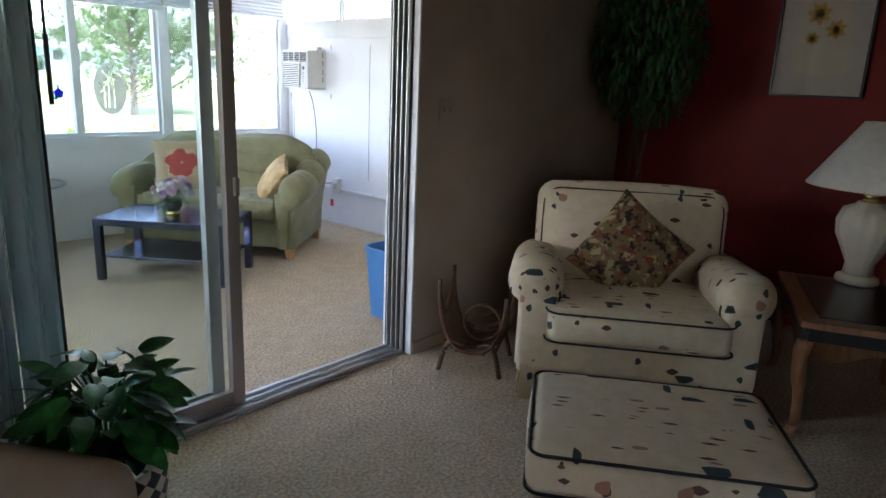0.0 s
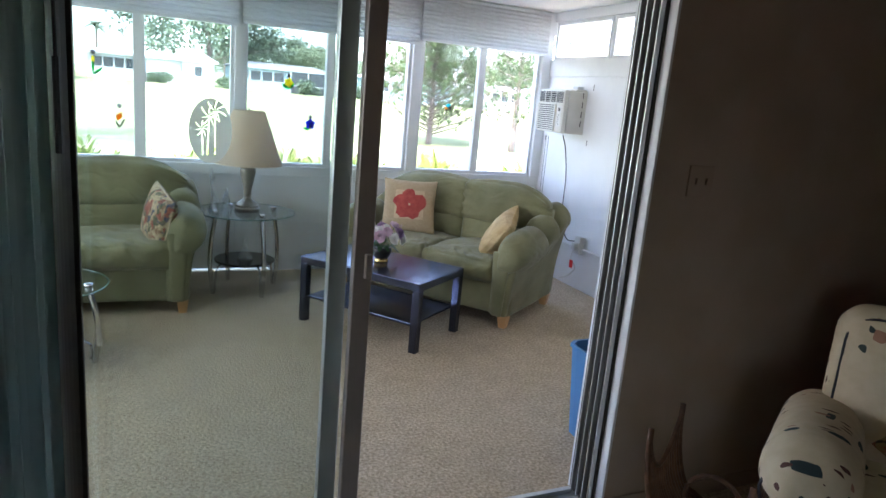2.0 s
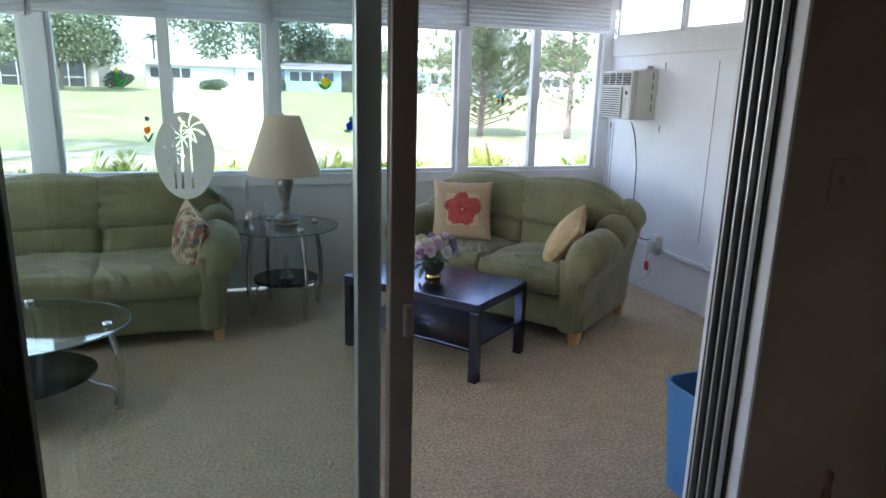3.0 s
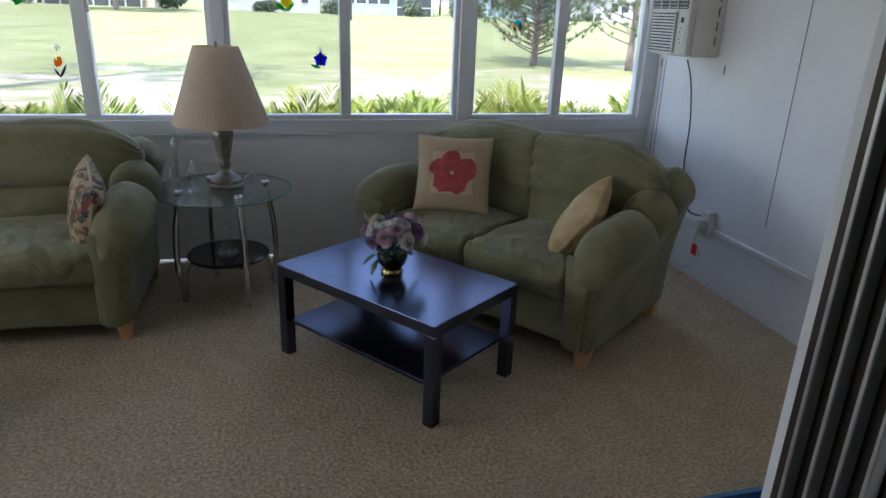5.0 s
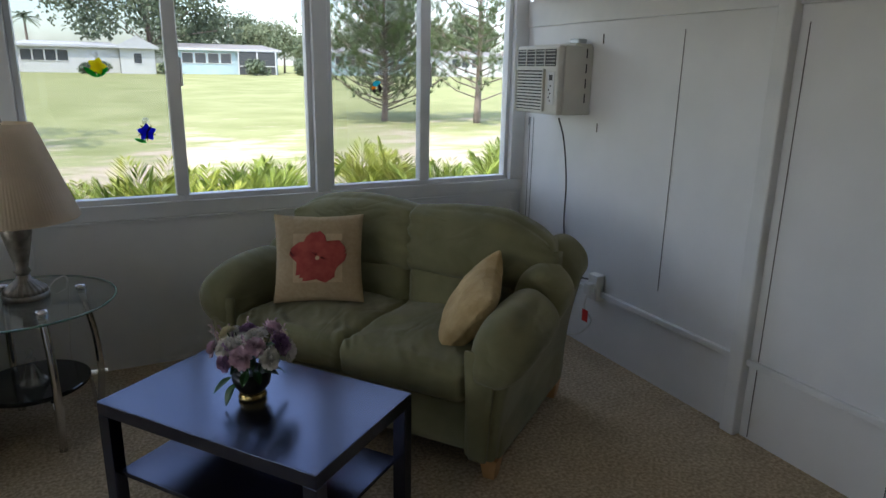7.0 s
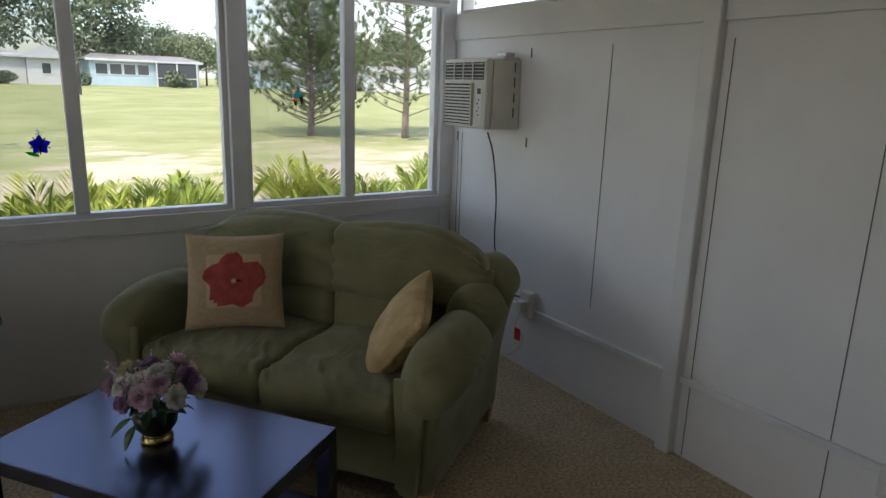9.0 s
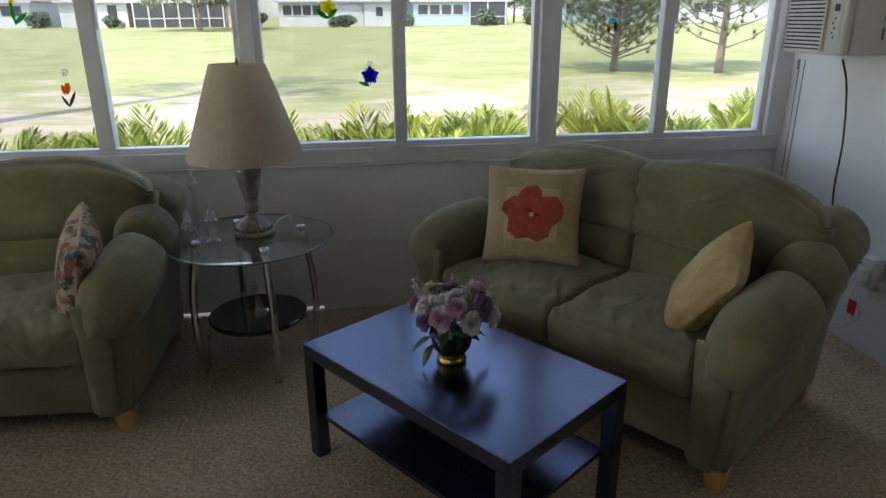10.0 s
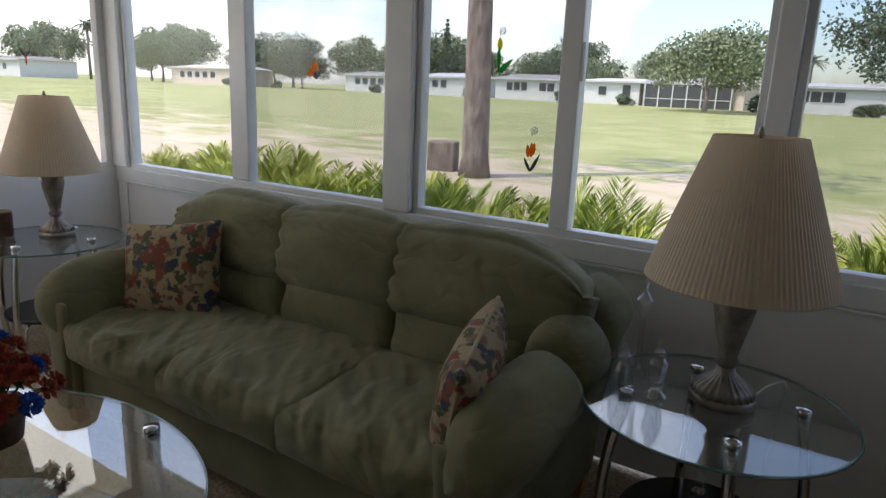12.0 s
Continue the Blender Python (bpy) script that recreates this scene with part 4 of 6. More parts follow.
# red and blue silk flowers on the oval glass table
fl2 = thing("flower_arrangement", pose(2.46, 5.18, 0.4292) @ Matrix.Scale(1.15, 4), "red and blue silk flowers in a low brown pot", "flower arrangement")
part("pot", lathe([(0.05, 0), (0.07, 0.01), (0.08, 0.08), (0.082, 0.10), (0.07, 0.10)], 32), M["rattan"], fl2, smooth=True)
for i in range(48):
    a, rr = i * 2.4, 0.022 * math.sqrt(i)
    x, y, z = rr * math.cos(a), rr * math.sin(a), 0.27 - 5.5 * rr * rr - rnd.uniform(0, 0.04)
    q = Vector((x, y, 0.1)).normalized().to_track_quat("Z", "Y").to_matrix().to_4x4()
    part("bloom", moved(petal_flower(0.032, 4, None, None, seed=40 + i), Matrix.Translation((x, y, z)) @ q), M["pet_blue" if i % 6 == 0 else "pet_red"], fl2)
    part("stem", tube([(x * 0.3, y * 0.3, 0.09), (x, y, z)], 0.002, 5), M["leaf_dark"], fl2)

for i in range(30):
    a = i * 2.4
    shared("leaf", lme, fl2, Matrix.Translation((0.05 * math.cos(a), 0.05 * math.sin(a), rnd.uniform(0.10, 0.20))) @ Matrix.Rotation(a, 4, "Z") @ Matrix.Rotation(rnd.uniform(-0.5, 0.5), 4, "Y"))

# crystal pieces on the end table
def bottle(name, m, prof, label):
    t = thing(name, m, label, "glass ornament", "crystal pieces")
    part("body", lathe(prof, 12), M["crystal"], t)
    return t


ZT = 0.6097
bottle("crystal_candlestick", pose(3.875, 6.37, ZT), [(0.035, 0), (0.036, 0.006), (0.014, 0.02), (0.007, 0.05), (0.010, 0.09), (0.007, 0.11), (0.009, 0.16), (0.007, 0.18), (0.020, 0.21), (0.024, 0.235), (0.014, 0.25), (0.005, 0.265), (0.010, 0.285), (0.001, 0.305)], "tall clear crystal candlestick on the glass end table")
bottle("crystal_bottle", pose(3.875, 6.21, ZT), [(0.034, 0), (0.036, 0.01), (0.028, 0.07), (0.018, 0.095), (0.022, 0.11), (0.010, 0.13), (0.013, 0.145), (0.001, 0.155)], "clear cut crystal perfume bottle with a stopper")
bottle("crystal_bottle", pose(3.965, 6.24, ZT), [(0.030, 0), (0.034, 0.006), (0.014, 0.02), (0.026, 0.05), (0.029, 0.10), (0.016, 0.115), (0.020, 0.13), (0.008, 0.145), (0.010, 0.16), (0.001, 0.175)], "clear cut crystal footed bottle with a stopper")
fg = tagged(part("crystal_figurine", moved(lathe([(0.055, 0), (0.058, 0.012), (0.045, 0.03), (0.030, 0.06), (0.018, 0.09), (0.020, 0.11), (0.010, 0.125), (0.014, 0.14), (0.012, 0.155), (0.001, 0.165)], 24, ribs=8, depth=0.08), pose(4.11, 6.27, 0.2405)), M["crystal"]), "clear crystal angel figurine on the black shelf", "glass ornament")
cw = thing("woven_candle_holder", pose(0.69, 6.03, ZT), "brown woven candle holder on the far glass table", "candle holder")
part("body", lathe([(0.045, 0), (0.05, 0.01), (0.05, 0.12), (0.047, 0.13), (0.042, 0.125)], 28, ribs=14, depth=0.02), M["rattan"], cw, smooth=True)

# lamp cord tail
tagged(part("lamp_cord", tube(curve_pts([(4.20, 6.42, 0.612), (4.235, 6.46, 0.640), (4.27, 6.55, 0.60), (4.24, 6.66, 0.3), (4.22, 6.78, 0.02)]), 0.0028, 6), M["plastic_white"], smooth=True), "thin white lamp cord hanging behind the glass table", "cable")

# air conditioner in the east wall
ac = thing("air_conditioner", pose(E_X, 6.363, 1.535), "off-white window air conditioner set through the white wall", "air conditioner")
part("casing", box((-0.19, -0.205, -0.185), (-0.001, 0.205, 0.185), 0.008), M["ac_white"], ac)
part("front_panel", box((-0.232, -0.205, -0.185), (-0.191, 0.205, 0.185), 0.012), M["ac_white"], ac)
part("vent_recess", box((-0.236, -0.18, 0.075), (-0.2325, 0.19, 0.165), 0.001), M["ac_dark"], ac)
for i in range(5):
    part("vent_slat", box((-0.241, -0.18, 0.082 + i * 0.018), (-0.2365, 0.19, 0.086 + i * 0.018), 0.001), M["ac_white"], ac)
for y in (-0.088, 0.002, 0.092):
    part("vent_divider", box((-0.242, y, 0.075), (-0.2365, y + 0.007, 0.165), 0.001), M["ac_white"], ac)
for y0, y1, z0, z1 in ((-0.09, -0.079, -0.17, 0.06), (0.186, 0.196, -0.17, 0.06), (-0.0785, 0.1855, 0.052, 0.062)):
    part("grille_frame", box((-0.249, y0, z0), (-0.2325, y1, z1), 0.003), M["ac_white"], ac)
part("intake_recess", box((-0.236, -0.085, -0.165), (-0.2325, 0.19, 0.055), 0.002), M["ac_dark"], ac)
for i in range(12):
    part("grille_slat", box((-0.246, -0.078, -0.158 + i * 0.0175), (-0.2365, 0.185, -0.148 + i * 0.0175), 0.002), M["ac_white"], ac)
part("control_panel", box((-0.2355, -0.175, -0.13), (-0.2325, -0.115, 0.045), 0.001), M["plastic_white"], ac)
part("display", box((-0.2375, -0.16, 0.0), (-0.236, -0.13, 0.03)), M["ac_dark"], ac)
for i in range(5):
    part("button", moved(lathe([(0.005, 0), (0.005, 0.002)], 10), Matrix.Translation((-0.236, -0.145 + 0.012 * (i % 2), -0.03 - 0.02 * i)) @ Matrix.Rotation(-math.pi / 2, 4, "Y")), M["ac_dark"], ac)
part("top_bracket", box((-0.12, -0.20, 0.1855), (-0.01, 0.20, 0.197), 0.003), M["ac_white"], ac)
part("top_knob", box((-0.10, -0.19, 0.1975), (-0.04, -0.11, 0.222), 0.006), M["aluminium"], ac)
for i in range(4):
    part("side_slot", box((-0.05, -0.2062, -0.12 + i * 0.08), (-0.042, -0.2052, -0.07 + i * 0.08)), M["ac_dark"], ac)
tagged(part("power_cord", tube(curve_pts([(E_X - 0.15, 6.24, 1.33), (E_X - 0.10, 6.245, 1.20), (E_X - 0.03, 6.29, 0.95), (E_X - 0.014, 6.30, 0.65), (E_X - 0.012, 6.20, 0.42), (E_X - 0.02, 6.02, 0.42)]), 0.0045, 8), M["cord"], smooth=True), "dark power cord running down the white wall", "cable")
for y, z in ((6.75, 1.25), (6.08, 1.26), (6.08, 1.73)):
    tagged(part("wall_slot", box((E_X - 0.004, y, z), (E_X - 0.0008, y + 0.006, z + 0.05)), M["groove"]), "short dark slot in the wall panel", kind="structure")
ob = thing("outlet_box", pose(E_X - 0.001, 5.955, 0.40), "white surface-mounted socket box above the carpet", "socket")
part("box_body", box((-0.055, -0.04, -0.075), (0, 0.04, 0.075), 0.006), M["plastic_white"], ob)
part("plug", box((-0.10, -0.025, -0.035), (-0.056, 0.02, 0.03), 0.008), M["plastic_white"], ob)
part("plug_cord", tube(curve_pts([(-0.085, 0, -0.036), (-0.09, 0.01, -0.12), (-0.06, -0.02, -0.2), (-0.10, 0.02, -0.28), (-0.11, 0.12, -0.325)]), 0.005, 8), M["plastic_white"], ob, smooth=True)
part("warning_tag", box((-0.094, -0.028, -0.20), (-0.092, 0.022, -0.13), 0.0005), M["tag_red"], ob, "red paper warning tag")
ob2 = thing("outlet_box", pose(E_X - 0.001, 4.08, 0.33), "white socket box on the panelled wall", "socket")
part("box_body", box((-0.04, -0.04, -0.06), (0, 0.04, 0.06), 0.006), M["plastic_white"], ob2)
for z in (-0.02, 0.02):
    part("socket_face", box((-0.043, -0.018, z - 0.014), (-0.0405, 0.018, z + 0.014), 0.001), M["frame_white"], ob2)
lsw = thing("light_switch", pose(5.30, DOOR_Y0 - 0.001, 1.335), "beige double light switch plate on the beige wall", "light switch")
part("plate", box((-0.058, -0.006, -0.057), (0.058, 0, 0.057), 0.003), M["room_wall"], lsw)
for x in (-0.024, 0.024):
    part("toggle", box((x - 0.005, -0.016, -0.012), (x + 0.005, -0.0065, 0.012), 0.002), M["room_wall"], lsw)

# blue bin
bn = thing("waste_bin", pose(5.485, 3.63, 0, 0, 0, 0), "tall rectangular blue plastic waste bin standing by the door", "waste bin")
bm = bmesh.new()
rings = []
for (w, d, z) in [(0.28, 0.20, 0.0), (0.345, 0.262, 0.44), (0.362, 0.28, 0.441), (0.362, 0.28, 0.458), (0.335, 0.252, 0.458), (0.27, 0.19, 0.012)]:
    ring = []
    for a in range(24):
        an = 2 * math.pi * (a + 0.5) / 24
        c, s_ = math.cos(an), math.sin(an)
        k = (abs(c) ** 6 + abs(s_) ** 6) ** (-1 / 6)
        ring.append(bm.verts.new((w / 2 * c * k, d / 2 * s_ * k, z)))
    rings.append(ring)
for p, q in zip(rings, rings[1:]):
    for j in range(24):
        bm.faces.new((p[j], p[(j + 1) % 24], q[(j + 1) % 24], q[j]))
bm.faces.new(rings[0][::-1])
bm.faces.new(rings[-1])
part("body", bm, M["bin_blue"], bn)

# vertical blinds gathered beside the sliding door
vb = thing("vertical_blinds", pose(0, 0, 0), "grey-green vertical blinds gathered at the end of the door", "vertical blinds")
for hx in (3.1, 4.1, 5.05):
    part("bracket", box((hx - 0.015, 2.896, 2.09), (hx + 0.015, DOOR_Y0 - 0.001, 2.112), 0.002), M["frame_white"], vb)
part("head_rail", box((2.90, 2.835, 2.075), (5.14, 2.895, 2.115), 0.004), M["frame_white"], vb)
for i in range(23):
    x = 2.965 + i * 0.0150
    ang = 76 + 12 * math.sin(i * 1.7)
    bm = bmesh.new()
    cols = []
    for j in range(7):
        s_ = (j / 6 - 0.5) * 0.089
        cv = 0.008 * (1 - (j / 3 - 1) ** 2)
        cols.append((bm.verts.new((s_, cv, 0.03)), bm.verts.new((s_, cv, 2.07)), bm.verts.new((s_, cv + 0.0012, 0.03)), bm.verts.new((s_, cv + 0.0012, 2.07))))
    for p, q in zip(cols, cols[1:]):
        bm.faces.new((p[0], q[0], q[1], p[1]))
        bm.faces.new((p[2], p[3], q[3], q[2]))
    # the end slat's shade is put into its colour with the dark bronze
    part("slat", moved(bm, pose(x, 2.865, 0, 0, 0, ang)), M["bronze"] if i == 22 else M["blind"], vb, "end slat coloured dark as shade" if i == 22 else "")
part("wand", tube([(3.30, 2.80, 2.07), (3.30, 2.80, 1.40)], 0.004, 8), M["cord"], vb)
part("wand_grip", tube([(3.30, 2.80, 1.56), (3.30, 2.80, 1.37)], 0.007, 8), M["cord"], vb)

# etched palm decal on the door glass
M["etched"] = mat("etched", (0.72, 0.74, 0.70), 0.7, rgb2=(0.76, 0.78, 0.74), scale=30)
let_light(M["etched"], 0.65, (0.9, 0.92, 0.88))
dc = thing("palm_decal", pose(3.618, 3.183, 1.405), "oval etched-look palm tree decal on the door glass", "decal")
own = bmesh.new()


def inside_palm(x, z):
    for (tx, top, lean, R) in ((-0.004, 0.040, 0.10, 0.030), (-0.022, 0.006, -0.05, 0.022), (0.012, 0.055, 0.02, 0.03)):
        if -0.065 < z < top and abs(x - (tx + lean * (z - top) * 0.4)) < 0.0022:
            return True
        dx, dz = x - tx, z - top
        r = math.hypot(dx, dz)
        a = math.atan2(dz, dx)
        if r < R and math.cos(7 * (a + r * 14)) > 0.35 + 0.5 * r / R and a > -2.9 and not (-1.9 < a < -1.2):
            return True
    return False


nx, nz = 84, 130
verts, faces, idx = [], [], {}
for i in range(nx):
    for j in range(nz):
        x, z = (i + 0.5) / nx * 0.112 - 0.056, (j + 0.5) / nz * 0.174 - 0.087
        if (x / 0.056) ** 2 + (z / 0.087) ** 2 < 1 and not inside_palm(x, z):
            f = []
            for (a, b) in ((i, j), (i + 1, j), (i + 1, j + 1), (i, j + 1)):
                if (a, b) not in idx:
                    idx[(a, b)] = len(verts)
                    verts.append((a / nx * 0.112 - 0.056, 0, b / nz * 0.174 - 0.087))
                f.append(idx[(a, b)])
            faces.append(f)
me = bpy.data.meshes.new("film")
me.from_pydata(verts, [], faces)
me.materials.append(M["etched"])
shared("film", me, dc, Matrix())

# stained-glass window ornaments on suction cups
M["sg_yellow"] = crystal("sg_yellow", (0.9, 0.75, 0.05))
M["sg_orange"] = crystal("sg_orange", (0.9, 0.35, 0.02))
M["sg_blue"] = mat("sg_blue", (0.01, 0.02, 0.30), 0.2)
M["sg_green"] = mat("sg_green", (0.01, 0.18, 0.04), 0.2)
M["sg_teal"] = mat("sg_teal", (0.02, 0.25, 0.28), 0.2)
M["sg_o2"] = mat("sg_o2", (0.75, 0.25, 0.01), 0.25)
M["sg_y2"] = mat("sg_y2", (0.80, 0.68, 0.04), 0.25)
M["sg_dark"] = mat("sg_dark", (0.01, 0.01, 0.01), 0.4)

for k_, c_ in (("sg_blue", (0.05, 0.08, 0.9)), ("sg_green", (0.05, 0.6, 0.15)), ("sg_teal", (0.1, 0.7, 0.8)), ("sg_o2", (1, 0.4, 0.02)), ("sg_y2", (1, 0.9, 0.1))):
    let_light(M[k_], 0.7, c_)


def piece(L, Wd, at, ang):
    b = leaf_bm(L, Wd, 0, 0, 6)
    bmesh.ops.transform(b, matrix=Matrix.Translation((at[0], at[2] if len(at) > 2 else 0, at[1])) @ Matrix.Rotation(-radians(ang), 4, "Y") @ Matrix.Rotation(math.pi / 2, 4, "X"), verts=b.verts)
    bmesh.ops.solidify(b, geom=b.faces[:], thickness=0.003)
    return b


def ornament(name, m, label, pieces):
    o = thing(name, m, label, "window ornament", "stained-glass window ornaments")
    part("suction_cup", moved(lathe([(0.017, 0), (0.014, 0.004), (0.006, 0.008), (0.004, 0.013)], 20), Matrix.Translation((0, 0.014, 0)) @ Matrix.Rotation(math.pi / 2, 4, "X")), M["crystal"], o, smooth=True)
    part("hook", tube([(0, 0.002, 0), (0, -0.004, -0.008), (0, -0.001, -0.022)], 0.001, 5), M["sg_dark"], o)
    for q, (L, Wd, at, ang, c) in enumerate(pieces):
        part("glass_piece", piece(L, Wd, (at[0], at[1] - 0.02, -0.0025 * (q % 3)), ang), M[c], o)
    return o


GY = W + 0.018
ornament("glass_daffodil", pose(4.495, GY, 1.625), "yellow stained-glass daffodil with green leaves on the window", [(0.042, 0.036, (0, -0.035), a, "sg_y2") for a in range(0, 360, 72)] + [(0.07, 0.028, (-0.005, -0.085), 140, "sg_green"), (0.07, 0.028, (-0.005, -0.085), 40, "sg_green")])
ornament("glass_violet", pose(4.685, GY, 1.305), "blue stained-glass flower on a green stem", [(0.046, 0.036, (0.0, -0.035), a, "sg_blue") for a in range(18, 378, 72)] + [(0.046, 0.010, (0.0, -0.035), a, "sg_dark") for a in range(54, 378, 72)] + [(0.06, 0.02, (-0.005, -0.085), 160, "sg_green"), (0.045, 0.006, (0, -0.045), 250, "sg_green")])
ornament("glass_mushrooms", pose(5.93, GY, 1.545), "teal and black stained-glass mushrooms on the window", [(0.05, 0.035, (-0.025, -0.035), 20, "sg_teal"), (0.05, 0.024, (0.012, -0.03), -80, "sg_dark"), (0.03, 0.02, (-0.02, -0.055), -90, "sg_dark"), (0.025, 0.025, (-0.032, -0.055), 10, "sg_o2")])
ornament("glass_tulip", pose(3.25, GY, 1.29), "orange stained-glass tulip with dark leaves on the window", [(0.06, 0.02, (0, -0.085), 90, "sg_o2"), (0.05, 0.018, (-0.012, -0.085), 95, "sg_o2"), (0.05, 0.018, (0.010, -0.075), 85, "sg_o2"), (0.08, 0.016, (0, -0.14), 62, "sg_dark"), (0.06, 0.014, (0, -0.14), 118, "sg_dark")])
ornament("glass_bud", pose(3.085, GY, 1.665), "green and yellow stained-glass bud on the window", [(0.05, 0.026, (0, -0.055), 92, "sg_y2"), (0.09, 0.020, (0, -0.13), 92, "sg_green"), (0.08, 0.024, (0, -0.14), 40, "sg_green")])
ornament("glass_bell", pose(2.10, GY, 1.56), "orange and black stained-glass bell on the window", [(0.05, 0.045, (0, -0.05), 90, "sg_o2"), (0.045, 0.04, (0, -0.048), 200, "sg_o2"), (0.04, 0.03, (0, -0.05), 300, "sg_dark")])
ornament("glass_heart", Matrix.Translation((L_X - 0.012, 6.35, 1.62)) @ pose(0, 0, 0, 0, 0, 90), "dark rose stained-glass heart on the end window", [(0.07, 0.01, (0, -0.09), 60, "sg_dark"), (0.07, 0.01, (0, -0.09), 120, "sg_dark"), (0.06, 0.01, (0.0, -0.13), 90, "tag_red")])

# patterned armchair and ottoman
def leaf_cloth(name):
    m = mat(name, (0.62, 0.50, 0.33), 0.85, rgb2=(0.68, 0.56, 0.39), scale=20, bump=0.35, bscale=250)
    nt = m.node_tree
    b = nt.nodes["Principled BSDF"]
    last = b.inputs["Base Color"].links[0].from_socket
    tc = nt.nodes.new("ShaderNodeTexCoord")
    for i, (scale, st, rot, lim, keep, c) in enumerate([(4.7, (1.0, 2.6, 2.2), 0.9, 0.27, 0.50, (0.035, 0.055, 0.06)), (5.2, (2.6, 1.0, 2.0), -0.4, 0.25, 0.6, (0.05, 0.065, 0.06)), (8.6, (0.9, 3.6, 1.6), 0.1, 0.24, 0.55, (0.12, 0.05, 0.04)), (6.0, (1.2, 3.2, 1.2), 0.6, 0.24, 0.6, (0.40, 0.20, 0.13))]):
        mp = nt.nodes.new("ShaderNodeMapping")
        mp.inputs["Scale"].default_value = st
        mp.inputs["Rotation"].default_value = (rot * 0.7, rot, rot * 1.3)
        mp.inputs["Location"].default_value = (i * 3.1, i * 1.7, i)
        v = nt.nodes.new("ShaderNodeTexVoronoi")
        v.distance = "MINKOWSKI"
        v.inputs["Exponent"].default_value = 1.2
        v.inputs["Scale"].default_value = scale
        v.inputs["Randomness"].default_value = 0.75
        lt = nt.nodes.new("ShaderNodeMath")
        lt.operation, lt.inputs[1].default_value = "LESS_THAN", lim
        sp = nt.nodes.new("ShaderNodeSeparateColor")
        gt = nt.nodes.new("ShaderNodeMath")
        gt.operation, gt.inputs[1].default_value = "GREATER_THAN", keep
        mu = nt.nodes.new("ShaderNodeMath")
        mu.operation = "MULTIPLY"
        mx = nt.nodes.new("ShaderNodeMix")
        mx.data_type = "RGBA"
        mx.inputs[7].default_value = (*c, 1)
        nt.links.new(tc.outputs["Object"], mp.inputs["Vector"])
        nt.links.new(mp.outputs[0], v.inputs["Vector"])
        nt.links.new(v.outputs["Distance"], lt.inputs[0])
        nt.links.new(v.outputs["Color"], sp.inputs[0])
        nt.links.new(sp.outputs[0], gt.inputs[0])
        nt.links.new(lt.outputs[0], mu.inputs[0])
        nt.links.new(gt.outputs[0], mu.inputs[1])
        nt.links.new(mu.outputs[0], mx.inputs[0])
        nt.links.new(last, mx.inputs[6])
        last = mx.outputs[2]
    nt.links.new(last, b.inputs["Base Color"])
    return m


M["leaf_cloth"] = leaf_cloth("leaf_cloth")


def rect_loop(w, d, z, r=0.05, n=6):
    pts = []
    for cx, cy, a0 in ((w / 2 - r, d / 2 - r, 0), (-w / 2 + r, d / 2 - r, 90), (-w / 2 + r, -d / 2 + r, 180), (w / 2 - r, -d / 2 + r, 270)):
        for i in range(n + 1):
            a = radians(a0 + 90 * i / n)
            pts.append((cx + r * math.cos(a), cy + r * math.sin(a), z))
    return pts


def skirt(w, d, h, parent, cloth):
    for k, (L, off, a) in enumerate(((w, d / 2, 0), (w, d / 2, 180), (d, w / 2, 90), (d, w / 2, 270))):
        bm = bmesh.new()
        prev = None
        n = 28
        for i in range(n + 1):
            x = (i / n - 0.5) * L
            pl = 0.010 * math.cos(2 * math.pi * i / 14) ** 6
            cur = (bm.verts.new((x, -off - pl - 0.012, 0.004)), bm.verts.new((x, -off + 0.003, h)))
            if prev:
                bm.faces.new((prev[0], cur[0], cur[1], prev[1]))
            prev = cur
        bmesh.ops.solidify(bm, geom=bm.faces[:], thickness=0.004)
        part("skirt", moved(bm, pose(0, 0, 0, 0, 0, a)), cloth, parent)


